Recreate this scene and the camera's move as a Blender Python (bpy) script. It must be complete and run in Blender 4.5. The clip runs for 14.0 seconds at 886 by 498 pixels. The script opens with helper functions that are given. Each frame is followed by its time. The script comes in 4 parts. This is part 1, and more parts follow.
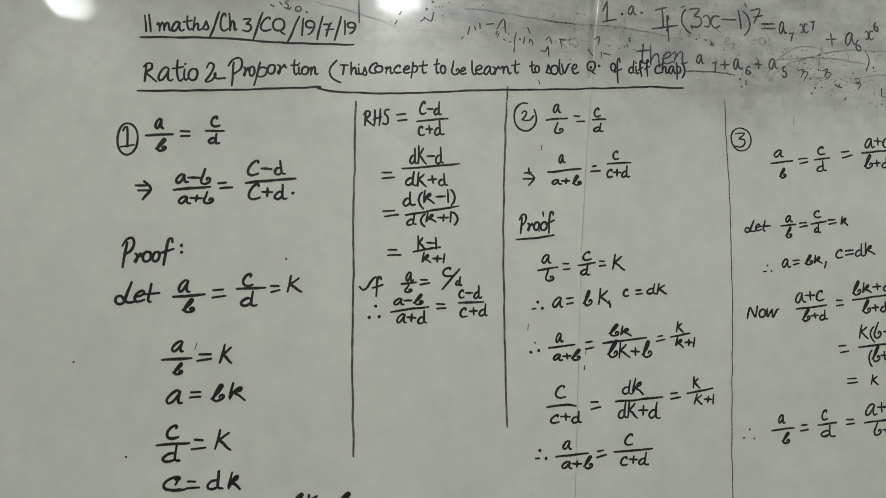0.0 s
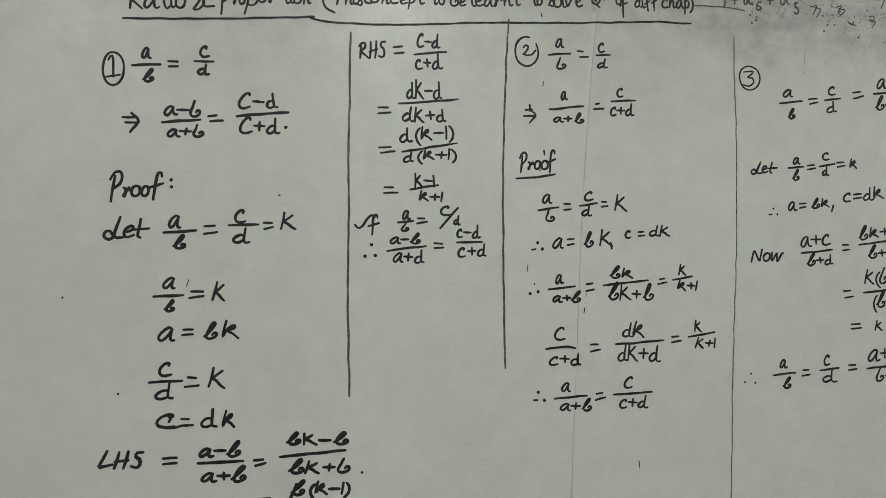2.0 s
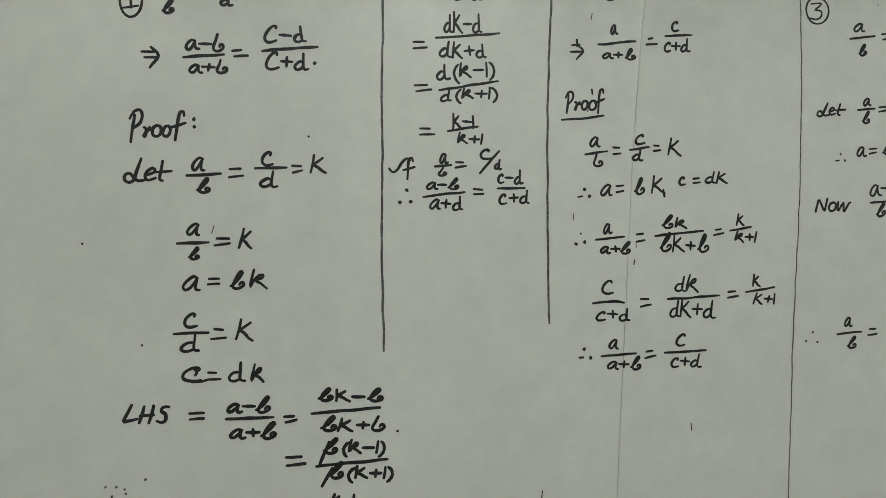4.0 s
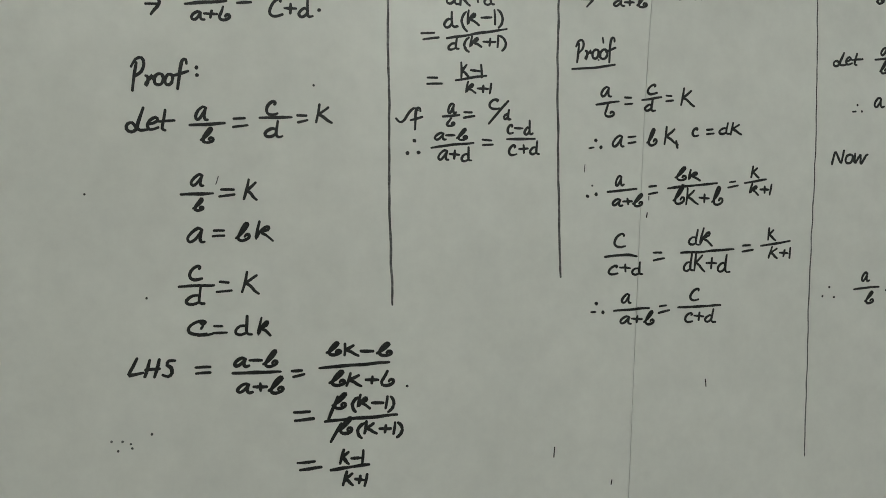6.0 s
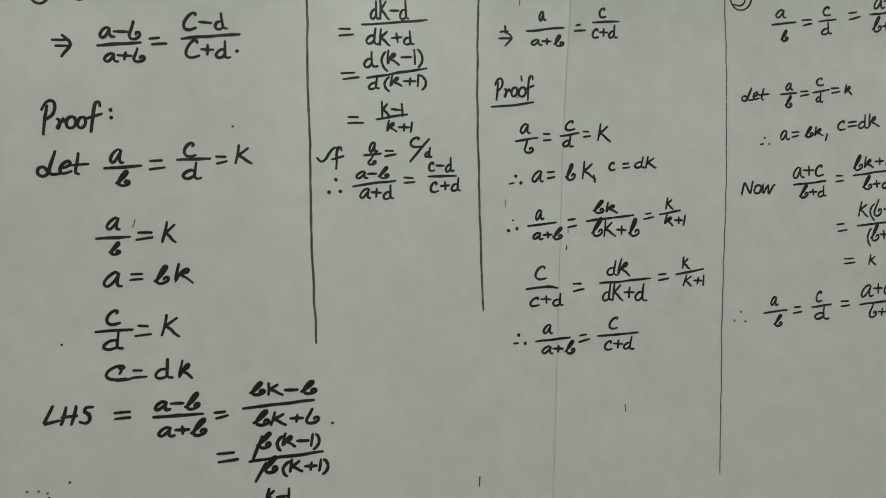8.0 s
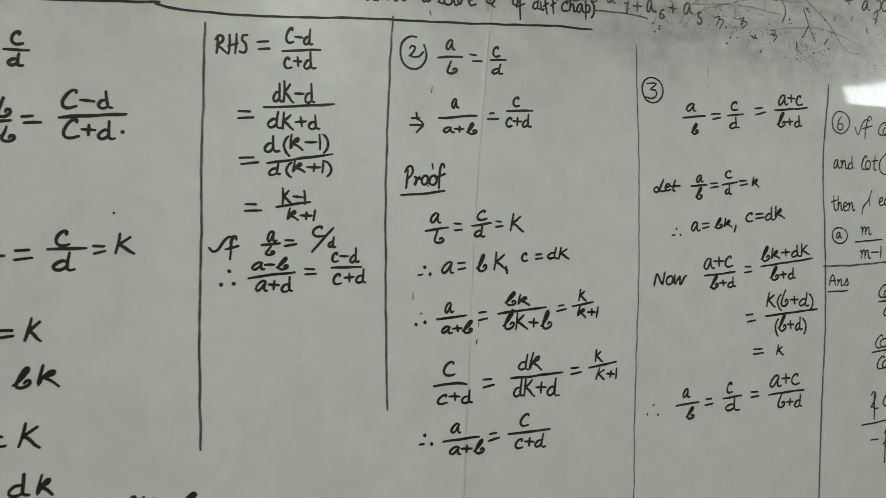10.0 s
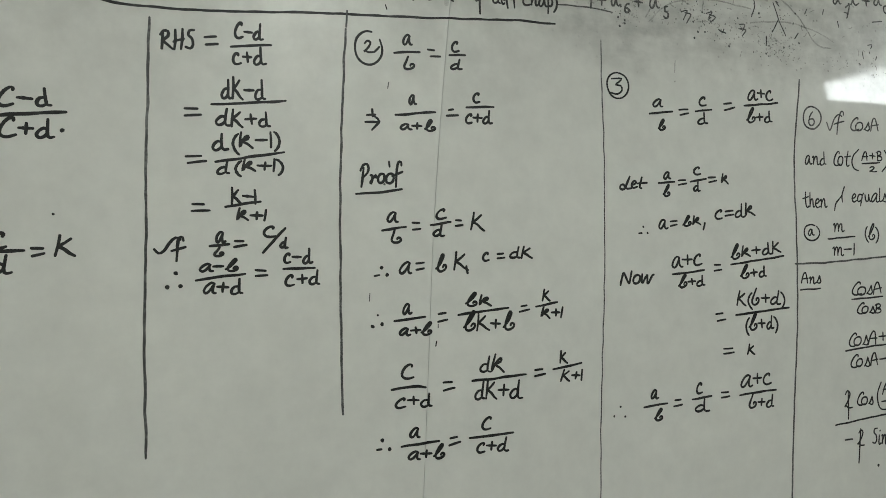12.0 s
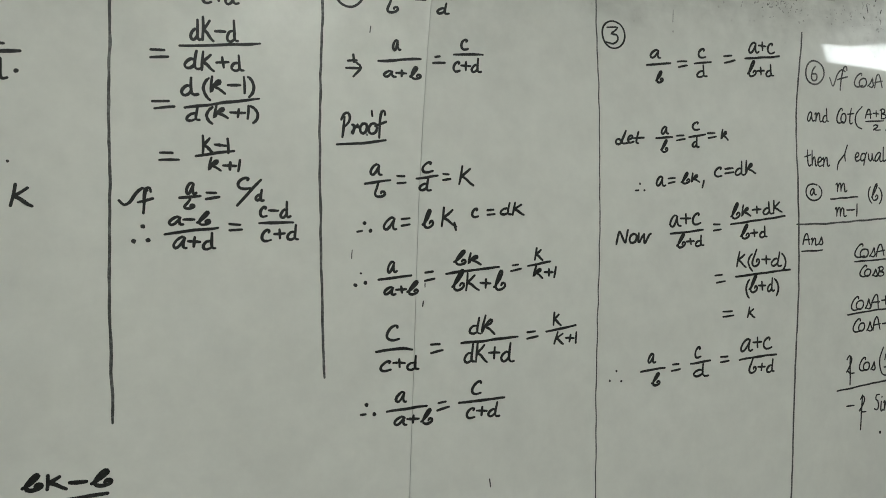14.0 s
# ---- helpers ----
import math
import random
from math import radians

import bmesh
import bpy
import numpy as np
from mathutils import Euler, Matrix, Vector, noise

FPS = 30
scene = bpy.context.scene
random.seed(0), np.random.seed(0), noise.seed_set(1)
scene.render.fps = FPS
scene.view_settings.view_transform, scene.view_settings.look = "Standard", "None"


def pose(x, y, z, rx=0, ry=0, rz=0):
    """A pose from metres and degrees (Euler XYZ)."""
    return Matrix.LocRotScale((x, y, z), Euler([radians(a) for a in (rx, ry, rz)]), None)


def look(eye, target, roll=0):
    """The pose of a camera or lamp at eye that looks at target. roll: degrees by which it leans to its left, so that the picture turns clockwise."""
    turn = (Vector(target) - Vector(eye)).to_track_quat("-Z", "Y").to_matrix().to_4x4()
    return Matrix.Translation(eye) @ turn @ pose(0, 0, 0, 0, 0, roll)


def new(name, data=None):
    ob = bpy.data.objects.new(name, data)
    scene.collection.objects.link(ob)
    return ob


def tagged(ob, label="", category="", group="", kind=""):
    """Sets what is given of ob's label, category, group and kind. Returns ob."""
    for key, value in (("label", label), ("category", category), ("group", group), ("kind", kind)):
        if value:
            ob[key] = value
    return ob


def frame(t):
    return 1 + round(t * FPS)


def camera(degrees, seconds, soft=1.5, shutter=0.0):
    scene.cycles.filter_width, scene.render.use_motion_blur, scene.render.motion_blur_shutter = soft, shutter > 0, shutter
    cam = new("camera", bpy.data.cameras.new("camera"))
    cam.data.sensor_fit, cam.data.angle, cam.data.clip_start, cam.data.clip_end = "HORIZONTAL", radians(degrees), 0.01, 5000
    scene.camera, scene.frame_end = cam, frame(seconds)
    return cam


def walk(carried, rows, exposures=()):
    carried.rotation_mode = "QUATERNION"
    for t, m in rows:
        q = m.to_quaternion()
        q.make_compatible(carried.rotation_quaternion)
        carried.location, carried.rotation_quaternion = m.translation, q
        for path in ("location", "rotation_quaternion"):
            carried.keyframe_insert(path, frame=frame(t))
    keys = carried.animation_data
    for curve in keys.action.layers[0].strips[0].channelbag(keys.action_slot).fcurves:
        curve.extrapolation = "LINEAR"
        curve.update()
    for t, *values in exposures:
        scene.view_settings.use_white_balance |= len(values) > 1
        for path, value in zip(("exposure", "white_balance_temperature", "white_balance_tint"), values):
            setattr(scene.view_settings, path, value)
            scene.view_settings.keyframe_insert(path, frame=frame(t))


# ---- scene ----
cam = camera(67.5, 14.0, soft=0.8, shutter=0.4)
PATH = [
    (0, (-0.021, -0.678, 1.525), (0.419, 1.265, 1.703), 0.0),
    (0.5, (-0.021, -0.679, 1.516), (0.425, 1.266, 1.652), 0.2),
    (1, (-0.021, -0.674, 1.508), (0.423, 1.273, 1.618), 0.2),
    (1.5, (-0.016, -0.67, 1.502), (0.428, 1.278, 1.591), -0.0),
    (2, (-0.014, -0.66, 1.497), (0.426, 1.289, 1.576), 0.2),
    (2.5, (-0.016, -0.645, 1.493), (0.408, 1.309, 1.552), 0.2),
    (3, (-0.018, -0.632, 1.495), (0.395, 1.323, 1.561), 0.2),
    (3.2, (-0.018, -0.627, 1.488), (0.378, 1.333, 1.536), 0.2),
    (5.3, (-0.023, -0.603, 1.456), (0.333, 1.365, 1.443), 0.0),
    (5.5, (-0.022, -0.602, 1.447), (0.337, 1.365, 1.432), -0.4),
    (6, (-0.022, -0.6, 1.435), (0.339, 1.367, 1.413), -0.2),
    (6.5, (-0.023, -0.601, 1.43), (0.336, 1.366, 1.385), -0.4),
    (7, (-0.02, -0.602, 1.432), (0.361, 1.361, 1.382), -0.5),
    (7.5, (-0.005, -0.607, 1.451), (0.431, 1.344, 1.406), -1.3),
    (8, (0.008, -0.616, 1.47), (0.494, 1.324, 1.443), -1.0),
    (8.5, (0.017, -0.621, 1.483), (0.52, 1.315, 1.481), -1.2),
    (9, (0.028, -0.619, 1.495), (0.548, 1.312, 1.518), -1.2),
    (9.2, (0.027, -0.61, 1.505), (0.579, 1.311, 1.568), -0.9),
    (11.3, (0.081, -0.59, 1.527), (0.814, 1.269, 1.614), -0.4),
    (11.5, (0.08, -0.591, 1.525), (0.803, 1.272, 1.614), -0.5),
    (12, (0.083, -0.592, 1.521), (0.764, 1.287, 1.611), -0.4),
    (12.5, (0.095, -0.586, 1.517), (0.796, 1.285, 1.6), -0.5),
    (13, (0.099, -0.571, 1.514), (0.802, 1.3, 1.594), -0.4),
    (13.5, (0.1, -0.565, 1.504), (0.81, 1.304, 1.573), -0.9),
    (14, (0.099, -0.561, 1.494), (0.802, 1.31, 1.544), -0.7),
]
walk(cam, [(t, look(eye, target, roll)) for t, eye, target, roll in PATH],
     exposures=((0, 0.0), (3.2, 0.0), (5.3, -0.10), (9.2, -0.11), (11.3, 0.0), (14, 0.0)))

# ---- world and lights ----
world = bpy.data.worlds.new("world")
scene.world = world
world.use_nodes = True
sky = world.node_tree.nodes.new("ShaderNodeTexSky")
sky.sky_type, sky.sun_disc = "NISHITA", False
sky.sun_elevation, sky.sun_rotation = radians(40), radians(200)
world.node_tree.links.new(sky.outputs[0], world.node_tree.nodes["Background"].inputs["Color"])
world.node_tree.nodes["Background"].inputs["Strength"].default_value = 0.1


def area_lamp(name, eye, target, size_x, size_y, watts, colour):
    data = bpy.data.lights.new(name, "AREA")
    data.shape, data.size, data.size_y, data.energy, data.color = "RECTANGLE", size_x, size_y, watts, colour
    lamp = new(name, data)
    lamp.matrix_world = look(eye, target)
    return lamp


TOP, S = 3.182, -2.7                              # ceiling height, south wall
TUBES = ((0.5, -2.05, TOP, 1.2, 0.19, 32.5), (-1.05, -2.34, 2.965, 0.6, 0.14, 5.2))   # middles, lengths, glowing widths and watts of the tube lamps, which run north to south
WIN_X, WIN_Z = (4.3, 5.15), (2.64, 3.1)        # high window in the south wall
for x, y, z, long, wide, watts in TUBES:
    area_lamp("tube_lamp", (x, y, z - 0.095), (x, y, 0), wide, long, watts, (0.925, 0.99, 1.0))
area_lamp("window_lamp", (sum(WIN_X) / 2, S - 0.02, sum(WIN_Z) / 2), (sum(WIN_X) / 2, 0, sum(WIN_Z) / 2), WIN_X[1] - WIN_X[0] - 0.06, WIN_Z[1] - WIN_Z[0] - 0.06, 10.8, (0.94, 1.0, 0.99))


# ---- materials ----
def material(name, colour, rough=0.5, metal=0.0):
    m = bpy.data.materials.new(name)
    m.use_nodes = True
    b = m.node_tree.nodes["Principled BSDF"]
    b.inputs["Base Color"].default_value = (*colour, 1)
    b.inputs["Roughness"].default_value, b.inputs["Metallic"].default_value = rough, metal
    return m, m.node_tree.nodes, m.node_tree.links, b


def mathnode(nodes, links, op, a, b=None, clamp=False):
    n = nodes.new("ShaderNodeMath")
    n.operation, n.use_clamp = op, clamp
    for i, v in enumerate((a, b)):
        if v is None:
            continue
        if isinstance(v, (int, float)):
            n.inputs[i].default_value = v
        else:
            links.new(v, n.inputs[i])
    return n.outputs[0]


def noise_of(nodes, links, vector, scale, detail=4.0, rough=0.55):
    n = nodes.new("ShaderNodeTexNoise")
    n.inputs["Scale"].default_value, n.inputs["Detail"].default_value, n.inputs["Roughness"].default_value = scale, detail, rough
    links.new(vector, n.inputs["Vector"])
    return n.outputs["Fac"]


def ramp(nodes, links, fac, lo, hi, a, b):
    n = nodes.new("ShaderNodeMapRange")
    n.interpolation_type = "SMOOTHSTEP"
    for i, v in zip((1, 2, 3, 4), (lo, hi, a, b)):
        n.inputs[i].default_value = v
    links.new(fac, n.inputs[0])
    return n.outputs[0]


def mixed(nodes, links, fac, a, b):
    n = nodes.new("ShaderNodeMix")
    n.data_type = "RGBA"
    for i, v in ((6, a), (7, b)):
        if isinstance(v, tuple):
            n.inputs[i].default_value = (*v, 1)
        else:
            links.new(v, n.inputs[i])
    links.new(fac, n.inputs[0])
    return n.outputs[2]


def laminate():
    """Glossy white writing sheet with wiped-off ink haze along its upper part and shade painted in towards the top."""
    m, nodes, links, b = material("white_laminate", (0.7, 0.71, 0.66), 0.3)
    pos = nodes.new("ShaderNodeTexCoord").outputs["Object"]
    xyz = nodes.new("ShaderNodeSeparateXYZ")
    links.new(pos, xyz.inputs[0])
    x, z = xyz.outputs[0], xyz.outputs[2]
    fine, broad, blot = noise_of(nodes, links, pos, 260, 3), noise_of(nodes, links, pos, 5, 5), noise_of(nodes, links, pos, 28, 5, 0.65)
    # haze of old ink: lower edge falls towards the right
    edge = mathnode(nodes, links, "ADD", z, mathnode(nodes, links, "MULTIPLY", x, 0.10))
    edge = mathnode(nodes, links, "ADD", edge, mathnode(nodes, links, "MULTIPLY", mathnode(nodes, links, "SUBTRACT", broad, 0.5), 0.11))
    haze = ramp(nodes, links, edge, 1.79, 1.86, 0.0, 0.9)
    side = mathnode(nodes, links, "MULTIPLY", ramp(nodes, links, x, -0.28, -0.02, 0.2, 0.85), ramp(nodes, links, x, 0.4, 0.75, 1.0, 0.75))
    stretch = nodes.new("ShaderNodeMapping")
    stretch.inputs["Scale"].default_value, stretch.inputs["Rotation"].default_value = (9, 9, 34), (0, radians(28), 0)
    links.new(pos, stretch.inputs["Vector"])
    wipe = noise_of(nodes, links, stretch.outputs[0], 1.6, 5, 0.6)
    dirt = mathnode(nodes, links, "MULTIPLY", mathnode(nodes, links, "MULTIPLY", haze, side), mathnode(nodes, links, "ADD", mathnode(nodes, links, "MULTIPLY", ramp(nodes, links, wipe, 0.3, 0.75, 0.4, 1.4), 0.5), mathnode(nodes, links, "MULTIPLY", ramp(nodes, links, blot, 0.35, 0.7, 0.0, 1.0), 0.4)))
    # specks of ink dust where the board was wiped
    cells = nodes.new("ShaderNodeTexVoronoi")
    cells.inputs["Scale"].default_value = 130
    links.new(pos, cells.inputs["Vector"])
    specks = mathnode(nodes, links, "MULTIPLY", ramp(nodes, links, cells.outputs["Distance"], 0.10, 0.24, 1.0, 0.0), ramp(nodes, links, blot, 0.5, 0.64, 0.0, 1.0))
    specks = mathnode(nodes, links, "MULTIPLY", specks, haze)
    faint = mathnode(nodes, links, "ADD", mathnode(nodes, links, "MULTIPLY", broad, 0.35), mathnode(nodes, links, "ADD", mathnode(nodes, links, "MULTIPLY", blot, 0.60), mathnode(nodes, links, "MULTIPLY", noise_of(nodes, links, pos, 90, 4, 0.6), 0.14)))
    colour = mixed(nodes, links, faint, (0.88, 0.892, 0.83), (0.56, 0.565, 0.53))
    # painted shade: colour darkens with height, less at right, against the lamps' bright top
    top_shade = mathnode(nodes, links, "MULTIPLY", ramp(nodes, links, z, 1.62, 1.83, 0.0, 0.32), mathnode(nodes, links, "MULTIPLY", ramp(nodes, links, blot, 0.3, 0.7, 0.7, 1.15), ramp(nodes, links, x, 0.3, 0.6, 1.0, 0.25)))
    colour = mixed(nodes, links, top_shade, colour, (0.27, 0.27, 0.255))
    colour = mixed(nodes, links, mathnode(nodes, links, "MULTIPLY", dirt, 1.0, True), colour, (0.27, 0.27, 0.255))
    colour = mixed(nodes, links, mathnode(nodes, links, "MULTIPLY", specks, 0.55, True), colour, (0.1, 0.1, 0.095))
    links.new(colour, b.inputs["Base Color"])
    b.inputs["Roughness"].default_value = 0.28
    b.inputs["Coat Weight"].default_value = 0.9
    links.new(ramp(nodes, links, mathnode(nodes, links, "ADD", haze, mathnode(nodes, links, "MULTIPLY", wipe, 0.3)), 0.1, 1.2, 0.045, 0.085), b.inputs["Coat Roughness"])
    b.inputs["Specular IOR Level"].default_value = 0.24
    bump = nodes.new("ShaderNodeBump")
    bump.inputs["Strength"].default_value, bump.inputs["Distance"].default_value = 0.05, 0.0004
    links.new(mathnode(nodes, links, "ADD", fine, mathnode(nodes, links, "MULTIPLY", blot, 2.0)), bump.inputs["Height"])
    links.new(bump.outputs[0], b.inputs["Normal"])
    return m


def marker_ink(name, dark, light, alpha=1.0):
    """Dried marker: streaks of thinner ink over dark ink."""
    m, nodes, links, b = material(name, dark, 0.5)
    b.inputs["Specular IOR Level"].default_value = 0.35
    pos = nodes.new("ShaderNodeTexCoord").outputs["Object"]
    thin = mathnode(nodes, links, "ADD", mathnode(nodes, links, "MULTIPLY", noise_of(nodes, links, pos, 420, 3), 0.5), mathnode(nodes, links, "MULTIPLY", noise_of(nodes, links, pos, 45, 3), 0.5))
    fac = ramp(nodes, links, thin, 0.42, 0.68, 0.0, 1.0)
    links.new(mixed(nodes, links, fac, dark, light), b.inputs["Base Color"])
    if alpha < 1:
        links.new(ramp(nodes, links, thin, 0.35, 0.65, alpha * 1.5, alpha * 0.4), b.inputs["Alpha"])
    return m


def plaster(name, colour):
    m, nodes, links, b = material(name, colour, 0.8)
    pos = nodes.new("ShaderNodeTexCoord").outputs["Object"]
    big, small = noise_of(nodes, links, pos, 1.5, 5), noise_of(nodes, links, pos, 60, 4)
    links.new(mixed(nodes, links, ramp(nodes, links, big, 0.3, 0.7, 0.0, 1.0), colour, tuple(c * 0.86 for c in colour)), b.inputs["Base Color"])
    bump = nodes.new("ShaderNodeBump")
    bump.inputs["Strength"].default_value, bump.inputs["Distance"].default_value = 0.3, 0.002
    links.new(small, bump.inputs["Height"])
    links.new(bump.outputs[0], b.inputs["Normal"])
    return m


SHEET = laminate()
INK = marker_ink("black_marker_ink", (0.008, 0.009, 0.008), (0.028, 0.030, 0.027))
RULE_INK = marker_ink("dry_marker_ink", (0.05, 0.052, 0.05), (0.17, 0.175, 0.165))
GREY_INK = marker_ink("thin_marker_ink", (0.035, 0.036, 0.034), (0.16, 0.16, 0.15))
SMEAR_INK = marker_ink("smeared_marker_ink", (0.12, 0.12, 0.115), (0.25, 0.25, 0.24), 0.16)
GHOST_INK = marker_ink("wiped_marker_ink", (0.09, 0.09, 0.085), (0.22, 0.22, 0.21), 0.32)
BOARD_BACK = material("grey_hardboard", (0.5, 0.5, 0.48), 0.7)[0]
WALL = plaster("cream_plaster", (0.62, 0.6, 0.52))
CEILING = plaster("white_plaster", (0.75, 0.75, 0.72))
FLOOR = plaster("grey_cement", (0.3, 0.29, 0.27))
STEEL = material("white_enamel", (0.7, 0.7, 0.68), 0.35)[0]
TIMBER = material("painted_timber", (0.35, 0.33, 0.28), 0.5)[0]
GLOW, _n, _l, _b = material("lit_tube", (0.9, 0.9, 0.85), 0.3)
_b.inputs["Emission Color"].default_value, _b.inputs["Emission Strength"].default_value = (1, 1, 0.94, 1), 14
GLASS, _n, _l, _b = material("window_glass", (1, 1, 1), 0.02)
_b.inputs["Transmission Weight"].default_value = 1.0


# ---- shared builders ----
def part(name, bm, mat, parent=None, label=""):
    me = bpy.data.meshes.new(name)
    bm.to_mesh(me)
    bm.free()
    me.materials.append(mat)
    ob = new(name, me)
    ob.parent = parent
    return tagged(ob, label)


def block(lo, hi, bevel=0.0):
    bm = bmesh.new()
    bmesh.ops.create_cube(bm, size=1)
    for v in bm.verts:
        v.co = [lo[i] + (v.co[i] + 0.5) * (hi[i] - lo[i]) for i in range(3)]
    if bevel:
        bmesh.ops.bevel(bm, geom=list(bm.edges), offset=bevel, segments=2, affect="EDGES")
    return bm


# ---- room ----
W, E_, N = -2.4, 5.8, 0.03
for name, lo, hi, mat, words in (
    ("wall_north", (W - 0.2, N, 0), (E_ + 0.2, N + 0.2, TOP), WALL, "cream plaster wall that carries the whiteboard"),
    ("wall_east", (E_, S, 0), (E_ + 0.2, N, TOP), WALL, "plain cream plaster wall of the room"),
    ("wall_west", (W - 0.2, S, 0), (W, N, TOP), WALL, "plain cream plaster wall of the room"),
    ("floor", (W - 0.2, S - 0.2, -0.15), (E_ + 0.2, N + 0.2, 0), FLOOR, "plain grey cement floor of the room"),
    ("ceiling", (W - 0.2, S - 0.2, TOP), (E_ + 0.2, N + 0.2, TOP + 0.15), CEILING, "plain white plastered ceiling of the room"),
):
    tagged(part(name, block(lo, hi), mat), words, name.split("_")[0], kind="structure")

# south wall with the window's opening through it
bm = bmesh.new()
for x0, x1, z0, z1 in ((W - 0.2, E_ + 0.2, 0, WIN_Z[0]), (W - 0.2, E_ + 0.2, WIN_Z[1], TOP), (W - 0.2, WIN_X[0], *WIN_Z), (WIN_X[1], E_ + 0.2, *WIN_Z)):
    piece = block((x0, S - 0.2, z0), (x1, S, z1))
    me = bpy.data.meshes.new("piece")
    piece.to_mesh(me)
    piece.free()
    bm.from_mesh(me)
    bpy.data.meshes.remove(me)
tagged(part("wall_south", bm, WALL), "cream plaster wall with a high window", "wall", kind="structure")

window = tagged(new("window_1"), "bright high ventilation window with painted frame", "window", kind="structure")
window.location = (sum(WIN_X) / 2, S - 0.1, WIN_Z[0])
hx, hz = (WIN_X[1] - WIN_X[0]) / 2, WIN_Z[1] - WIN_Z[0]
for x0, x1, z0, z1 in ((-hx, hx, 0, 0.03), (-hx, hx, hz - 0.03, hz), (-hx, -hx + 0.03, 0.03, hz - 0.03), (hx - 0.03, hx, 0.03, hz - 0.03)):
    part("window_frame", block((x0, -0.03, z0), (x1, 0.03, z1), 0.003), TIMBER, window)
pane = part("pane", block((-hx + 0.03, -0.003, 0.03), (hx - 0.03, 0.003, hz - 0.03)), GLASS, window)
pane.visible_shadow = False



def tube_light(x, y, z, long):
    """A twin batten under the ceiling, on two rods where it hangs lower."""
    tube = tagged(new("tube_light"), "lit white twin fluorescent batten fixed to the ceiling" if z == TOP else "short lit white twin fluorescent batten hung on two rods", "lamp", "tube lights of the room")
    tube.location = (x, y, z)
    part("housing", block((-0.12, -long / 2 - 0.02, -0.045), (0.12, long / 2 + 0.02, 0), 0.005), STEEL, tube)
    for row in (-0.07, 0.07):
        for side in (-1, 1):
            part("end_cap", block((row - 0.018, side * long / 2 - 0.015, -0.085), (row + 0.018, side * long / 2 + 0.015, -0.045), 0.004), STEEL, tube)
        bm = bmesh.new()
        bmesh.ops.create_cone(bm, segments=20, radius1=0.013, radius2=0.013, depth=long - 0.03, cap_ends=True, matrix=pose(row, 0, -0.066, 90, 0, 0))
        part("tube", bm, GLOW, tube, "glowing white glass tube")
    if z < TOP:
        for side in (-1, 1):
            bm = bmesh.new()
            bmesh.ops.create_cone(bm, segments=12, radius1=0.006, radius2=0.006, depth=TOP - z, cap_ends=True, matrix=pose(0, side * long / 3, (TOP - z) / 2))
            part("rod", bm, STEEL, tube)


for x, y, z, long, wide, watts in TUBES:
    tube_light(x, y, z, long)


# ---- whiteboard ----
def seam_x(z):
    """The upright joint between the two writing sheets, leaning a little."""
    d = z - 1.55
    return 0.287 + 0.062 * d + 0.085 * d * d if d > 0 else 0.287 + 0.045 * d


def surf(x, z):
    """Depth of the sheets' face: shallow waves, a lifted edge at the joint."""
    d = 0.0009 * noise.noise((x * 3.1, 3.7, z * 2.3)) + (0.0003 + 0.0005 * min(1, max(0, (x - 0.55) / 0.2))) * noise.noise((x * 7, 9.1, z * 10))
    d -= 0.0032 * math.exp(-((x - 0.78) / 0.144) ** 2 - ((z - 1.733) / 0.053) ** 2)      # a slight bulge
    d += 0.0032 * math.exp(-((x - 0.8355) / 0.102) ** 2 - ((z - 1.646) / 0.0875) ** 2)   # and a dent below it
    s = x - seam_x(z)
    d -= 0.0005 * math.exp(-abs(s) / 0.012) if s > 0 else 0.00045 * math.exp(-abs(s) / 0.0018)
    return d


BX, BZ = (-0.95, 1.55), (0.9, 2.12)
whiteboard = tagged(new("whiteboard"), "glossy white writing board covered with black marker mathematics", "whiteboard")
whiteboard.location = (0, 0, 0)
part("backing_panel", block((BX[0], 0.004, BZ[0]), (BX[1], N, BZ[1]), 0.002), BOARD_BACK, whiteboard, "grey board behind the white sheets")


def sheet(side):
    """One laminate sheet from the joint to the board's end."""
    cols, rows, verts, faces = 130, 110, [], []
    for j in range(rows + 1):
        z = BZ[0] + (BZ[1] - BZ[0]) * j / rows
        a, b = (BX[0], seam_x(z) - 0.0002) if side < 0 else (seam_x(z) + 0.0002, BX[1])
        for i in range(cols + 1):
            f = i / cols
            f = 1 - (1 - f) ** 2 if side < 0 else f ** 2
            x = a + (b - a) * f
            verts.append((x, surf(x, z), z))
    n = len(verts)
    verts += [(x, 0.0035, z) for x, y, z in verts]
    c = cols + 1
    for j in range(rows):
        for i in range(cols):
            k = j * c + i
            faces += [(k, k + 1, k + c + 1, k + c), (n + k, n + k + c, n + k + c + 1, n + k + 1)]
    rim = [i for i in range(c)] + [j * c + cols for j in range(1, rows + 1)] + [rows * c + i for i in range(cols - 1, -1, -1)] + [j * c for j in range(rows - 1, 0, -1)]
    faces += [(p, n + p, n + q, q) for p, q in zip(rim, rim[1:] + rim[:1])]
    me = bpy.data.meshes.new("writing_sheet")
    me.from_pydata(verts, [], faces)
    me.shade_smooth()
    me.set_sharp_from_angle(angle=radians(40))
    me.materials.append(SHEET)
    ob = new("writing_sheet", me)
    ob.parent = whiteboard
    return tagged(ob, "glossy white laminate sheet with wiped ink haze and shade painted towards the top")


sheet(-1), sheet(1)

# ---- handwriting: characters of the built-in font, drawn along their middle lines with a marker ----
GRID = 84                                       # cells to the em in which a character is thinned
GLYPHS = {}
FORMS = {}


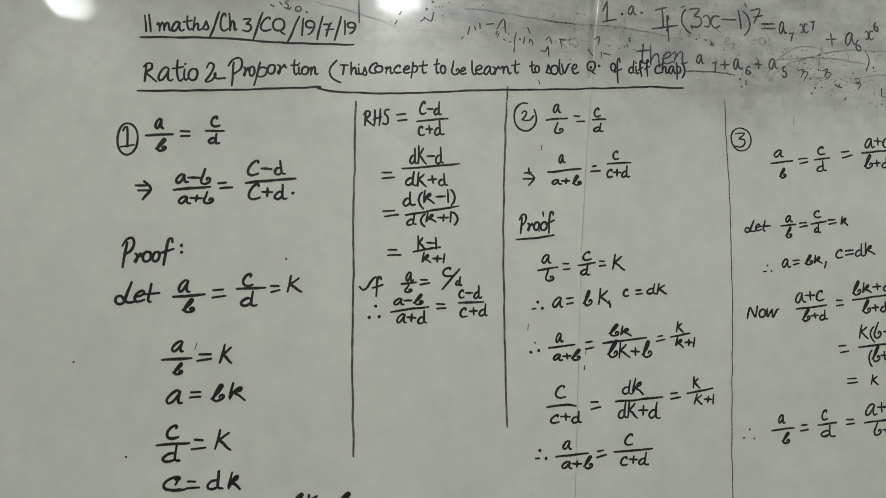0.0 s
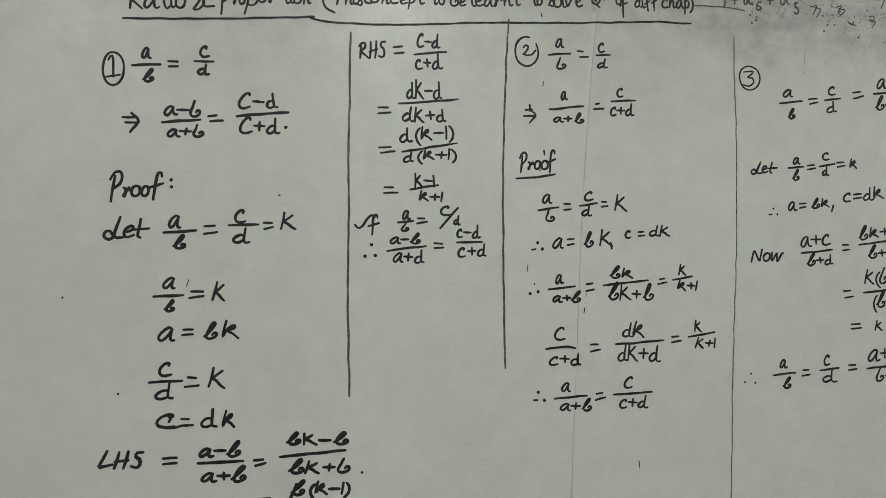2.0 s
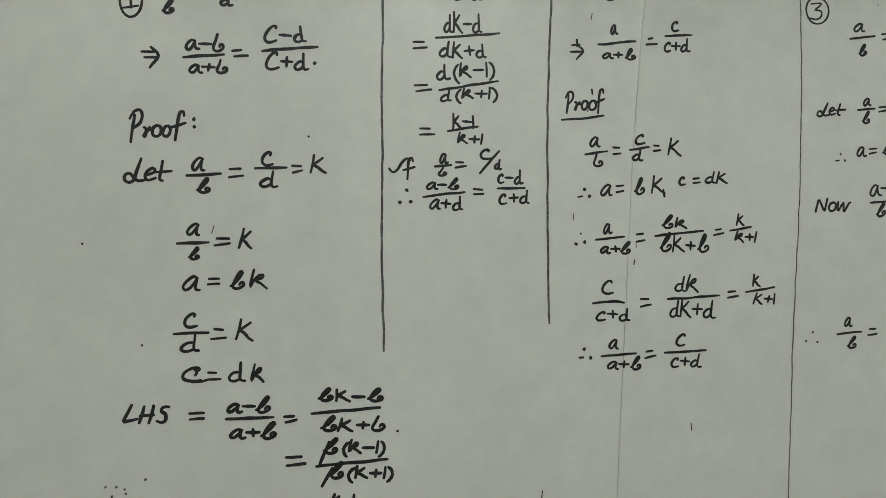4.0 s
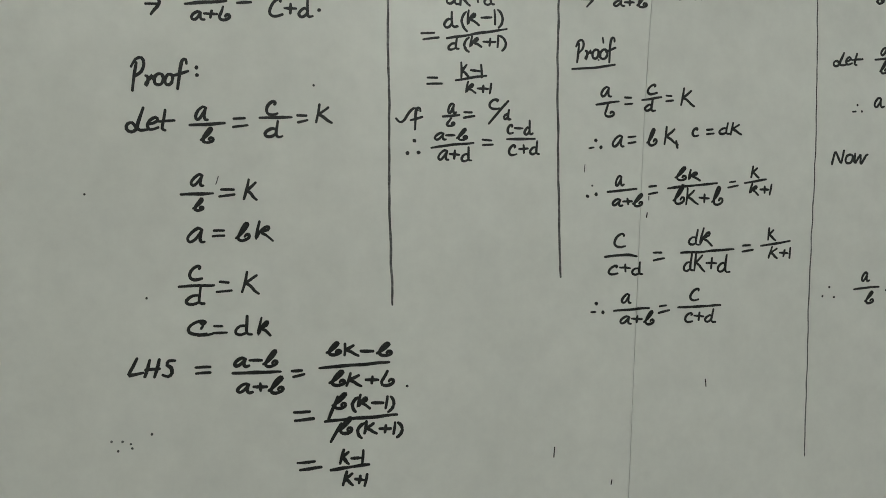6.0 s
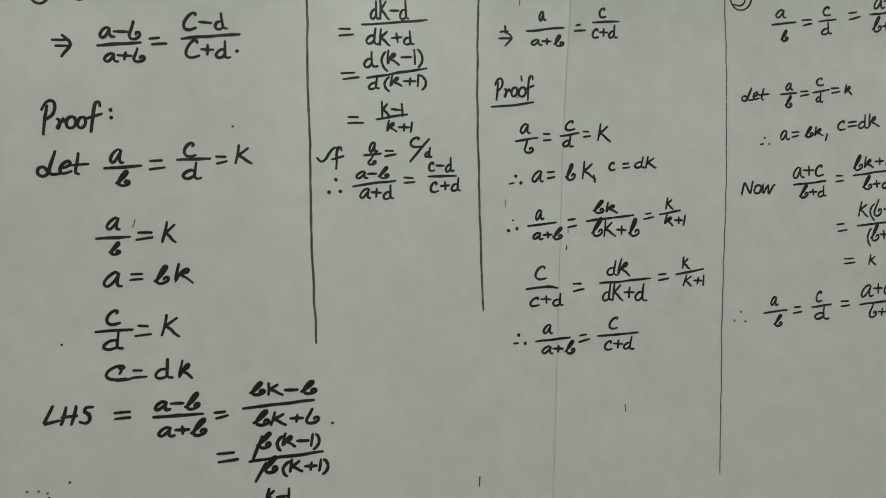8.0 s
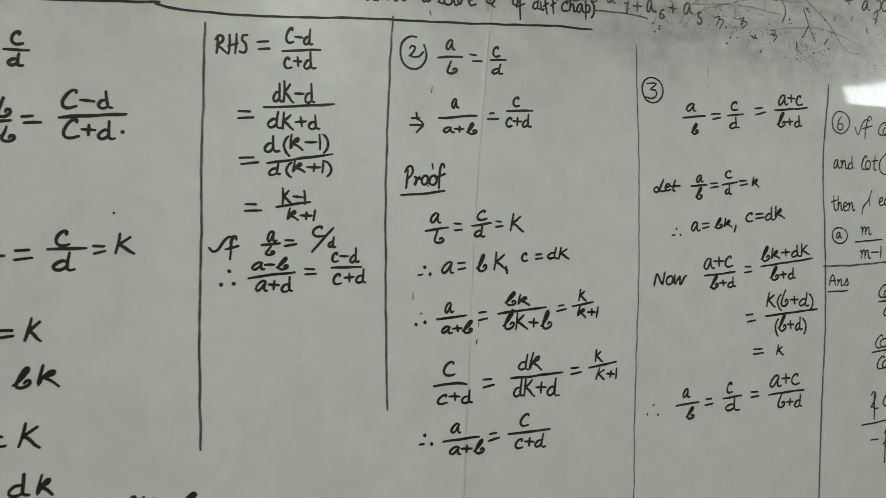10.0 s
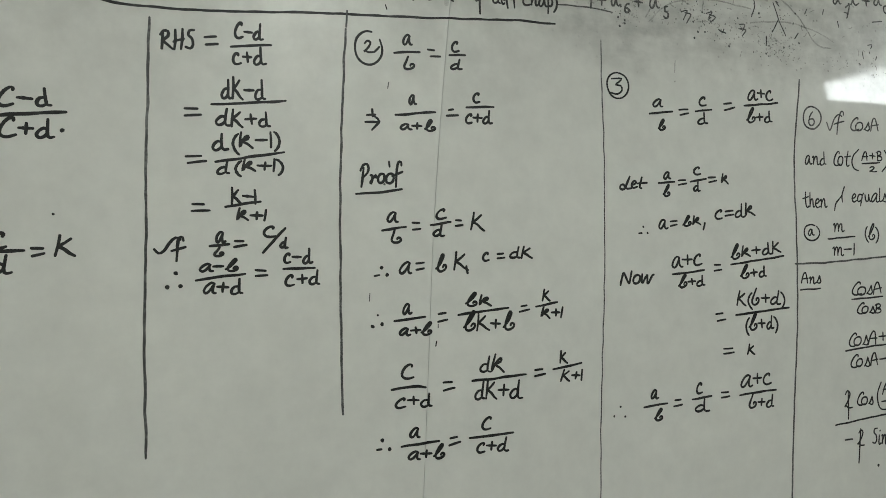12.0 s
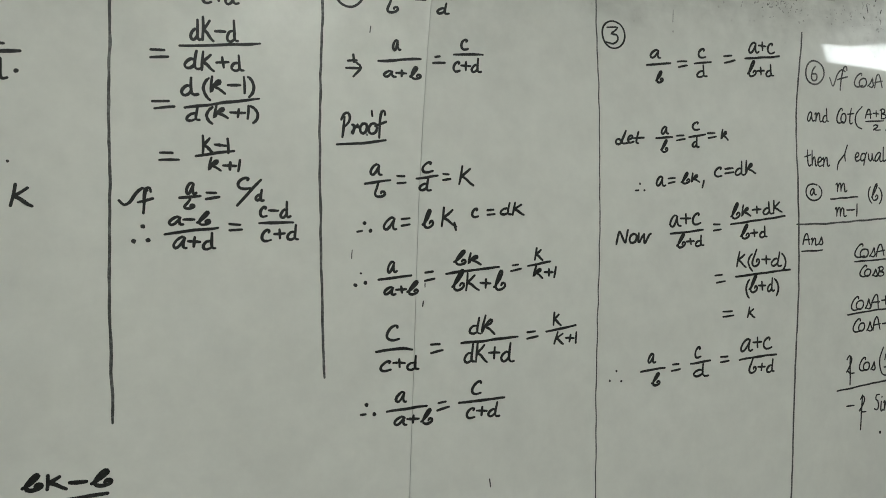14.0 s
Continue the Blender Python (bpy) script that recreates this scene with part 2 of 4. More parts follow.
def form(ch, *strokes):
    """One way in which this hand writes a letter: pen strokes in ems, from the baseline. A letter may have several."""
    FORMS.setdefault(ch, []).append([np.array(p, float) for p in strokes])


form("a", ((0.41, 0.45), (0.33, 0.52), (0.21, 0.48), (0.08, 0.30), (0.03, 0.11), (0.09, 0.01), (0.20, 0.06), (0.33, 0.27), (0.41, 0.47)), ((0.41, 0.47), (0.37, 0.22), (0.39, 0.06), (0.46, 0.0), (0.56, 0.05)))
form("a", ((0.39, 0.46), (0.27, 0.53), (0.10, 0.36), (0.02, 0.13), (0.10, 0.0), (0.23, 0.10), (0.37, 0.44)), ((0.38, 0.48), (0.36, 0.16), (0.42, 0.02), (0.50, 0.02)))
for _ in range(3):                              # mostly with a loop, now and then with a bare stem
    form("b", ((0.0, 0.15), (0.15, 0.33), (0.33, 0.63), (0.44, 0.89), (0.38, 0.96), (0.27, 0.78), (0.14, 0.44), (0.08, 0.14), (0.17, 0.0), (0.33, 0.02), (0.48, 0.15), (0.48, 0.31), (0.38, 0.33), (0.33, 0.22)))
form("b", ((0.24, 0.92), (0.15, 0.56), (0.06, 0.26), (0.08, 0.07), (0.19, 0.0), (0.34, 0.05), (0.44, 0.20), (0.42, 0.36), (0.32, 0.36), (0.30, 0.25)))
form("c", ((0.30, 0.41), (0.33, 0.48), (0.27, 0.52), (0.16, 0.47), (0.05, 0.32), (0.02, 0.14), (0.09, 0.02), (0.22, 0.0), (0.38, 0.05)))
form("C", ((0.42, 0.66), (0.43, 0.75), (0.33, 0.77), (0.17, 0.62), (0.04, 0.36), (0.02, 0.14), (0.12, 0.01), (0.28, 0.0), (0.46, 0.07)))
form("d", ((0.36, 0.34), (0.26, 0.40), (0.12, 0.30), (0.03, 0.14), (0.08, 0.01), (0.20, 0.01), (0.32, 0.12), (0.38, 0.28)), ((0.41, 0.75), (0.38, 0.44), (0.36, 0.12), (0.43, 0.0), (0.56, 0.03)))
form("d", ((0.34, 0.38), (0.17, 0.36), (0.04, 0.18), (0.06, 0.03), (0.20, 0.0), (0.34, 0.09)), ((0.38, 0.75), (0.36, 0.44), (0.35, 0.08), (0.48, 0.03)))
for _ in range(3):
    form("k", ((0.12, 0.80), (0.09, 0.42), (0.04, 0.0)), ((0.40, 0.68), (0.27, 0.53), (0.10, 0.36), (0.14, 0.34), (0.27, 0.24), (0.39, 0.09), (0.52, -0.02)))
form("k", ((0.14, 0.80), (0.08, 0.44), (0.04, 0.06), (0.12, 0.30), (0.28, 0.56), (0.38, 0.60), (0.36, 0.46), (0.16, 0.34), (0.32, 0.22), (0.50, 0.0)))
form("e", ((0.02, 0.22), (0.20, 0.27), (0.32, 0.40), (0.24, 0.52), (0.08, 0.38), (0.04, 0.14), (0.15, 0.0), (0.38, 0.09)))
form("f", ((0.38, 0.62), (0.36, 0.76), (0.26, 0.74), (0.20, 0.48), (0.16, 0.08), (0.14, -0.26)), ((0.0, 0.18), (0.18, 0.26), (0.42, 0.36)))
form("h", ((0.12, 0.80), (0.08, 0.36), (0.05, 0.0)), ((0.06, 0.10), (0.16, 0.36), (0.28, 0.46), (0.33, 0.34), (0.32, 0.08), (0.38, 0.0), (0.46, 0.06)))
form("i", ((0.08, 0.46), (0.06, 0.12), (0.12, 0.0), (0.22, 0.08)), ((0.10, 0.66), (0.12, 0.70)))
form("l", ((0.14, 0.80), (0.08, 0.36), (0.06, 0.08), (0.14, 0.0), (0.24, 0.07)))
form("m", ((0.0, 0.38), (0.08, 0.48), (0.09, 0.24), (0.06, 0.0)), ((0.07, 0.12), (0.19, 0.42), (0.29, 0.44), (0.28, 0.02)), ((0.29, 0.14), (0.40, 0.42), (0.51, 0.44), (0.50, 0.08), (0.56, 0.0), (0.64, 0.06)))
form("n", ((0.0, 0.38), (0.08, 0.48), (0.09, 0.24), (0.06, 0.0)), ((0.07, 0.12), (0.19, 0.42), (0.31, 0.46), (0.33, 0.10), (0.39, 0.0), (0.48, 0.06)))
form("p", ((0.16, 0.74), (0.11, 0.28), (0.04, -0.34)), ((0.10, 0.36), (0.22, 0.50), (0.36, 0.42), (0.34, 0.18), (0.22, 0.04), (0.09, 0.10)))
form("r", ((0.02, 0.44), (0.12, 0.40), (0.12, 0.16), (0.04, 0.0), (0.03, 0.10), (0.20, 0.30), (0.34, 0.46), (0.32, 0.34), (0.40, 0.30)))
form("s", ((0.0, 0.05), (0.12, 0.24), (0.22, 0.54), (0.24, 0.34), (0.30, 0.14), (0.22, 0.0), (0.07, 0.05)))
form("t", ((0.18, 0.84), (0.12, 0.42), (0.13, 0.10), (0.21, 0.0), (0.32, 0.08)), ((-0.06, 0.50), (0.38, 0.58)))
form("u", ((0.04, 0.46), (0.02, 0.16), (0.10, 0.0), (0.24, 0.12), (0.33, 0.46)), ((0.33, 0.46), (0.32, 0.10), (0.38, 0.0), (0.46, 0.06)))
form("x", ((0.0, 0.40), (0.10, 0.48), (0.18, 0.30), (0.12, 0.04), (0.0, 0.06)), ((0.44, 0.44), (0.30, 0.46), (0.20, 0.22), (0.28, 0.0), (0.44, 0.08)))
form("A", ((0.0, 0.0), (0.09, 0.40), (0.20, 0.68), (0.32, 0.72), (0.37, 0.40), (0.41, 0.0)), ((0.04, 0.30), (0.46, 0.34)))
form("B", ((0.10, 0.72), (0.07, 0.30), (0.03, 0.0)), ((0.0, 0.62), (0.20, 0.74), (0.34, 0.62), (0.28, 0.46), (0.08, 0.38), (0.34, 0.32), (0.38, 0.12), (0.22, 0.0), (0.02, 0.04)))
form("H", ((0.12, 0.76), (0.08, 0.36), (0.02, 0.0)), ((0.46, 0.80), (0.42, 0.40), (0.36, 0.0)), ((0.02, 0.32), (0.50, 0.40)))
form("L", ((0.28, 0.82), (0.15, 0.42), (0.02, 0.06), (0.14, 0.04), (0.50, 0.12)))
form("P", ((0.17, 0.64), (0.11, 0.30), (0.05, -0.02)), ((0.0, 0.54), (0.14, 0.72), (0.34, 0.76), (0.43, 0.62), (0.36, 0.44), (0.12, 0.30)))
form("R", ((0.15, 0.70), (0.09, 0.34), (0.02, 0.0)), ((0.02, 0.58), (0.18, 0.74), (0.38, 0.72), (0.36, 0.52), (0.12, 0.36), (0.28, 0.20), (0.54, 0.0)))
form("S", ((0.46, 0.76), (0.22, 0.74), (0.16, 0.54), (0.32, 0.42), (0.36, 0.16), (0.22, 0.0), (0.0, 0.06)))
form("1", ((0.07, 0.72), (0.05, 0.36), (0.02, 0.0)))
form("2", ((0.06, 0.54), (0.18, 0.70), (0.32, 0.60), (0.24, 0.34), (0.02, 0.04), (0.08, 0.12), (0.22, 0.02), (0.44, 0.05)))
form("3", ((0.04, 0.68), (0.22, 0.71), (0.38, 0.70), (0.28, 0.54), (0.16, 0.42), (0.34, 0.38), (0.38, 0.18), (0.24, 0.01), (0.0, 0.06)))
form("&", ((0.06, 0.58), (0.18, 0.78), (0.36, 0.70), (0.30, 0.46), (0.06, 0.10), (0.02, 0.0), (0.22, 0.03), (0.40, 0.22), (0.42, 0.36), (0.37, 0.28), (0.46, 0.12), (0.80, 0.12)))
text_data = bpy.data.curves.new("letters", "FONT")
text_object = bpy.data.objects.new("letters", text_data)


def letter(ch):
    """The slanted form of a letter that this hand writes much as in print."""
    if "a" <= ch <= "z":
        return chr(0x1D622 + ord(ch) - 97)
    if "A" <= ch <= "Z":
        return chr(0x1D608 + ord(ch) - 65)
    return "\u2212" if ch == "-" else ch


def filled(pts, faces):
    """The character as a grid of cells that its ink covers."""
    lo = pts.min(0) - 3 / GRID
    size = np.ceil((pts.max(0) - lo) * GRID).astype(int) + 4
    cells = np.zeros((size[1], size[0]), bool)
    for f in faces:
        for j in range(1, len(f) - 1):
            t = (pts[[f[0], f[j], f[j + 1]]] - lo) * GRID
            x0, y0 = np.floor(t.min(0)).astype(int)
            x1, y1 = np.ceil(t.max(0)).astype(int) + 1
            gx, gy = np.meshgrid(np.arange(x0, x1), np.arange(y0, y1))
            sides = []
            for p, q in ((0, 1), (1, 2), (2, 0)):
                d = t[q] - t[p]
                sides.append(d[0] * (gy - t[p][1]) - d[1] * (gx - t[p][0]))
            inside = (np.minimum.reduce(sides) >= -0.02) | (np.maximum.reduce(sides) <= 0.02)
            cells[y0:y1, x0:x1] |= inside
    return cells, lo


def around(c):
    """The eight neighbours of every cell, clockwise from the one above."""
    p = np.pad(c, 1)
    h, w = c.shape
    return [p[1 + dy:1 + dy + h, 1 + dx:1 + dx + w] for dy, dx in ((-1, 0), (-1, 1), (0, 1), (1, 1), (1, 0), (1, -1), (0, -1), (-1, -1))]


def thinned(c):
    """Zhang and Suen's thinning of a grid to lines one cell wide."""
    c = c.astype(np.uint8)
    while True:
        changed = False
        for step in (0, 1):
            n = around(c)
            total = sum(n)
            turns = sum((n[i] == 0) & (n[(i + 1) % 8] == 1) for i in range(8))
            if step == 0:
                side = (n[0] * n[2] * n[4] == 0) & (n[2] * n[4] * n[6] == 0)
            else:
                side = (n[0] * n[2] * n[6] == 0) & (n[0] * n[4] * n[6] == 0)
            gone = (c == 1) & (total >= 2) & (total <= 6) & (turns == 1) & side
            if gone.any():
                c[gone], changed = 0, True
        if not changed:
            return c


def strokes_of(c):
    """Pen strokes, as runs of cells, of a thinned grid."""
    cells = {(int(x), int(y)) for y, x in np.argwhere(c)}

    def near(p):
        x, y = p
        side = [q for q in ((x + 1, y), (x - 1, y), (x, y + 1), (x, y - 1)) if q in cells]
        for dx, dy in ((1, 1), (1, -1), (-1, 1), (-1, -1)):
            q = (x + dx, y + dy)
            if q in cells and (x + dx, y) not in cells and (x, y + dy) not in cells:
                side.append(q)
        return side

    ends = {p for p in cells if len(near(p)) != 2}
    done, runs = set(), []
    for start in sorted(ends) + sorted(cells - ends):
        if start not in ends and any(start in r for r in runs):
            continue
        for q in near(start):
            if (start, q) in done:
                continue
            run, prev, here = [start, q], start, q
            while here not in ends and here != start:
                step = [r for r in near(here) if r != prev]
                if not step:
                    break
                prev, here = here, step[0]
                run.append(here)
            done.update(((run[0], run[1]), (run[-1], run[-2])))
            free = (len(near(run[0])) == 1) + (len(near(run[-1])) == 1)
            if len(run) > 4 or free != 1:
                runs.append(run)
        if not near(start):
            runs.append([start])
    return runs


def middle_lines(character):
    """Middle lines of one character of the font as lists of points, in ems."""
    text_data.body, text_data.resolution_u = character, 4
    me = text_object.to_mesh()
    pts = np.array([v.co[:2] for v in me.vertices]).reshape(-1, 2)
    faces = [tuple(p.vertices) for p in me.polygons]
    text_object.to_mesh_clear()
    cells, lo = filled(pts, faces)
    lines, runs = [], strokes_of(thinned(cells))
    ends = [r[i] for r in runs for i in (0, -1)]
    for run in runs:
        p = np.array(run, float) / GRID + lo
        if len(run) > 6:                        # thinning shortens free ends: lengthen them again
            for i, j in ((0, 5), (-1, -6)):
                if ends.count(run[i]) == 1:
                    out = p[i] - p[j]
                    p[i] = p[i] + out / np.linalg.norm(out) * 3 / GRID
        for _ in range(3):
            if len(p) > 4:
                p[1:-1] = (p[:-2] + 2 * p[1:-1] + p[2:]) / 4
        keep = sorted({round(i) for i in np.linspace(0, len(p) - 1, max(2, len(p) // 5 + 1))})
        lines.append(p[keep])
    return lines


def glyph(ch):
    """Middle lines of a letter in this hand: one of its forms, or thinned from the font."""
    if ch in FORMS:
        return random.choice(FORMS[ch])
    if ch not in GLYPHS:
        GLYPHS[ch] = middle_lines(letter(ch))
    return GLYPHS[ch]


class Writing:
    """One written line: a part of the board. Its first piece is the part itself, the others hang under it. All ink lies on the sheets, under 0.3 mm thick."""
    made = []

    def __init__(self, name, label, ink, width=0.0025):
        self.name, self.label, self.ink, self.width = name, label, ink, width
        self.pieces, self.layer, self.whole = [], 0, False
        Writing.made.append(self)

    def piece(self, name):
        """Starts a piece of its own, unless a compound one is being written."""
        if not self.whole:
            self.pieces.append((name, [], []))

    def add(self, pts, faces):
        """Lays flat faces, given in board coordinates, on the sheet with a thin rim."""
        _, verts, polys = self.pieces[-1]
        lift = 0.00016 + 0.00001 * (self.layer % 9)
        self.layer += 1
        n, m = len(verts), len(pts)
        warp = [noise.noise_vector((x * 62, 1.7, z * 62)) for x, z in pts]
        pts = [(x + 0.0008 * w[0], z + 0.0008 * w[2]) for (x, z), w in zip(pts, warp)]
        depth = [surf(x, z) for x, z in pts]
        verts += [(x, d - lift, z) for (x, z), d in zip(pts, depth)] + [(x, d - 0.00002, z) for (x, z), d in zip(pts, depth)]
        rims = set()
        for f in faces:
            polys.append(tuple(n + i for i in f))
            rims.update(zip(f, f[1:] + f[:1]))
        polys += [(n + b, n + a, n + m + a, n + m + b) for a, b in sorted(rims) if (b, a) not in rims]

    def word(self, text, x, z, w, h, tilt=0.0):
        """text in the box of width w and height h whose lower left corner is (x, z)."""
        self.piece("word" if len(text) > 1 else "letter")
        x, z, w, h = x - 0.025 * w, z - 0.03 * h, 1.05 * w, 1.08 * h      # the pen runs a little past the box
        was, self.whole = self.whole, True
        run, laid = 0.0, []
        for ch, before in zip(text, " " + text):
            if ch == " ":
                run += 0.16
                continue
            if before + ch == "Co":             # the o sits in the C's foot
                run -= 0.26
            lines = glyph(ch)
            every = np.concatenate(lines)
            lo, hi = every.min(0), every.max(0)
            laid.append([p - (lo[0] - run, 0) for p in lines])
            run += hi[0] - lo[0] + (0.10 if ch not in "()adehilmnrstu" else 0.03)
        every = np.concatenate([p for lines in laid for p in lines])
        lo, hi = every.min(0), every.max(0)
        span = np.maximum(hi - lo, 0.05)
        scale = np.array((max(w - self.width, 0.001), max(h - self.width, 0.001))) / span
        if text in "1-+l":
            scale[:] = scale.min() if text == "+" else (scale[1], scale[1])
        c, s = math.cos(radians(tilt)), math.sin(radians(tilt))
        for lines in laid:
            every = np.concatenate(lines)
            mid = (every.min(0) + every.max(0)) / 2
            turn, grow = radians(random.uniform(-4, 4)), random.uniform(0.94, 1.06)
            spin = np.array(((math.cos(turn), -math.sin(turn)), (math.sin(turn), math.cos(turn))))
            spin = spin @ np.array(((random.uniform(0.92, 1.08), random.uniform(-0.05, 0.08)), (random.uniform(-0.04, 0.04), 1)))
            rise = random.uniform(-0.03, 0.03)
            for p in lines:
                u = (((p - mid) @ spin.T) * grow + mid + (0, rise) - lo) * scale + self.width / 2
                q = [(x + a * c - b * s, z + a * s + b * c) for a, b in u]
                if len(q) == 1 or max(abs(q[0][0] - q[-1][0]), abs(q[0][1] - q[-1][1])) < 0.0003 and len(q) < 4:
                    self.dot(*q[0], self.width * 0.55)
                else:
                    self.line(*q)
        self.whole = was

    def line(self, *points, width=None):
        """A pen stroke through points, with round ends and a slightly uneven width."""
        self.piece("pen_line")
        width = width or self.width
        p = [np.array(q) for q in points]
        p = [2 * p[0] - p[1]] + p + [2 * p[-1] - p[-2]]
        path = []
        for a, b, c, d in zip(p, p[1:], p[2:], p[3:]):
            steps = max(2, int(np.linalg.norm(c - b) / 0.0025))
            for k in range(steps):
                t = k / steps
                path.append(0.5 * (2 * b + (c - a) * t + (2 * a - 5 * b + 4 * c - d) * t * t + (3 * b - a - 3 * c + d) * t ** 3))
        path.append(p[-2])
        start, pts, faces, first, last = random.uniform(0, 50), [], [], [], []
        for k, q in enumerate(path):
            along = path[min(k + 1, len(path) - 1)] - path[max(k - 1, 0)]
            along = along / max(1e-9, np.linalg.norm(along))
            across = np.array((-along[1], along[0]))
            r = width / 2 * (1 + 0.24 * noise.noise((start + k * 0.23, 0, 0))) * (0.8 + 0.2 * min(1, k / 3, (len(path) - 1 - k) / 3))
            pts += [tuple(q + across * r), tuple(q - across * r)]
            if k:
                faces.append((2 * k - 2, 2 * k - 1, 2 * k + 1, 2 * k))
            if k in (0, len(path) - 1):
                sign = -1 if k == 0 else 1
                fan = [tuple(q + across * r * math.cos(math.pi * j / 5) + along * sign * r * math.sin(math.pi * j / 5)) for j in range(1, 5)]
                first, last = (fan, last) if k == 0 else (first, fan)
        n = len(pts)
        pts += first + last
        faces.append((0, n, n + 1, n + 2, n + 3, 1))
        m = 2 * (len(path) - 1)
        faces.append((m + 1, n + 7, n + 6, n + 5, n + 4, m))
        self.add(pts, faces)

    def dot(self, x, z, r=0.0018):
        self.piece("dot")
        ring = [(x + r * math.cos(a) * random.uniform(0.8, 1.15), z + r * math.sin(a) * random.uniform(0.85, 1.2)) for a in np.linspace(0, 2 * math.pi, 11)[:-1]]
        self.add(ring, [tuple(range(10))])

    def ring(self, x, z, rx, rz, a0, a1):
        self.line(*[(x + rx * math.cos(radians(a)) * (1 + 0.0004 * (a - a0)), z + rz * math.sin(radians(a))) for a in np.linspace(a0, a1, 14)])

    def equals(self, a, b, c, d):
        self.piece("equals_sign")
        self.whole = True
        self.line(a, b), self.line(c, d)
        self.whole = False

    def fraction(self, over, under, *bar):
        self.piece("fraction")
        self.whole = True
        self.word(*over), self.word(*under), self.line(*bar)
        self.whole = False

    def link(self):
        base = None
        for name, verts, polys in self.pieces:
            me = bpy.data.meshes.new(name if base else self.name)
            me.from_pydata(verts, [], polys)
            me.materials.append(self.ink)
            ob = new(me.name.split(".")[0], me)
            ob.parent = base or whiteboard
            base = base or tagged(ob, self.label)


def finish_writing():
    for w in Writing.made:
        w.link()
    bpy.data.objects.remove(text_object)
    bpy.data.curves.remove(text_data)


# ---- the written lines ----


e = Writing("heading", "underlined black marker heading with chapter and date", INK, 0.0023)
e.line((-0.1678, 1.8116), (-0.1664, 1.7957), width=0.0022)
e.line((-0.1637, 1.8126), (-0.1625, 1.7960), width=0.0022)
e.word("maths", -0.1550, 1.7973, 0.0472, 0.0151, 5.5)
e.line((-0.0982, 1.8222), (-0.1063, 1.7961))
e.word("Ch", -0.0973, 1.8017, 0.0169, 0.0194, 5.4)
e.word("3", -0.0761, 1.8037, 0.0105, 0.0142, 5.4)
e.line((-0.0562, 1.8259), (-0.0654, 1.7958))
e.word("CQ", -0.0573, 1.8019, 0.0247, 0.0185, 5.4)
e.line((-0.0197, 1.8254), (-0.0316, 1.7956))
e.word("19", -0.0168, 1.8047, 0.0144, 0.0185, 5.3)
e.line((0.0041, 1.8278), (-0.0012, 1.8023))
e.word("7", 0.0056, 1.8068, 0.0099, 0.0150, 5.3)
e.line((0.0230, 1.8297), (0.0164, 1.8033))
e.word("19", 0.0263, 1.8097, 0.0135, 0.0160, 5.4)
e.line((0.0078, 1.8141), (0.0154, 1.8154))
e.line((-0.1708, 1.7897), (-0.1073, 1.7946), (-0.0643, 1.7959), (-0.0246, 1.7966), (0.0367, 1.8006))

e = Writing("heading", "black marker title with a bracketed note, double underline", INK, 0.0023)
e.word("Ratio", -0.1660, 1.7453, 0.0496, 0.0214, 4.4)
e.word("&", -0.1095, 1.7500, 0.0192, 0.0192, 4.5)
e.word("P", -0.0873, 1.7470, 0.0150, 0.0297, 4.4)
e.word("ro", -0.0738, 1.7574, 0.0121, 0.0111, 4.5)
e.word("p", -0.0620, 1.7495, 0.0127, 0.0241, 4.4)
e.word("or", -0.0504, 1.7610, 0.0199, 0.0118, 4.6)
e.word("tion", -0.0267, 1.7629, 0.0271, 0.0155, 4.6)
e.line((0.0194, 1.7823), (0.0137, 1.7752), (0.0120, 1.7690), (0.0150, 1.7626), (0.0232, 1.7591))
e.word("This", 0.0234, 1.7663, 0.0280, 0.0140, 4.6)
e.word("Concept", 0.0543, 1.7654, 0.0619, 0.0188, 4.5)
e.word("to", 0.1228, 1.7755, 0.0141, 0.0169, 4.6)
e.word("be", 0.1421, 1.7767, 0.0177, 0.0155, 4.6)
e.word("learnt", 0.1655, 1.7783, 0.0549, 0.0166, 4.6)
e.word("to", 0.2319, 1.7849, 0.0120, 0.0143, 4.6)
e.word("solve", 0.2506, 1.7851, 0.0395, 0.0177, 4.6)
e.word("Q", 0.3003, 1.7897, 0.0118, 0.0159, 4.6)
e.word("o", 0.3290, 1.7947, 0.0078, 0.0100, 4.6)
e.word("f", 0.3343, 1.7818, 0.0106, 0.0281, 4.4)
e.word("di", 0.3523, 1.7939, 0.0137, 0.0162, 4.6)
e.word("ff", 0.3644, 1.7915, 0.0167, 0.0203, 4.5)
e.word("chap)", 0.3875, 1.7900, 0.0384, 0.0219, 4.5)
e.dot(0.3151, 1.8002)
e.dot(0.3053, 1.7981)
e.line((-0.1718, 1.7352), (-0.1341, 1.7383), (-0.0799, 1.7432), (-0.0236, 1.7495), (0.0031, 1.7527))
e.line((0.0002, 1.7507), (0.0228, 1.7490), (0.0586, 1.7499), (0.1117, 1.7544), (0.1738, 1.7616), (0.2463, 1.7679), (0.3286, 1.7754), (0.3799, 1.7806), (0.4217, 1.7824))
e.line((0.2418, 1.7779), (0.2431, 1.7742), width=0.0015)

e = Writing("column_rule", "grey hand-drawn vertical marker line between columns", RULE_INK, 0.0022)
e.line((0.0392, 1.7397), (0.0389, 1.6769), (0.0381, 1.6034), (0.0393, 1.5745), (0.0387, 1.4882), (0.0413, 1.3779))

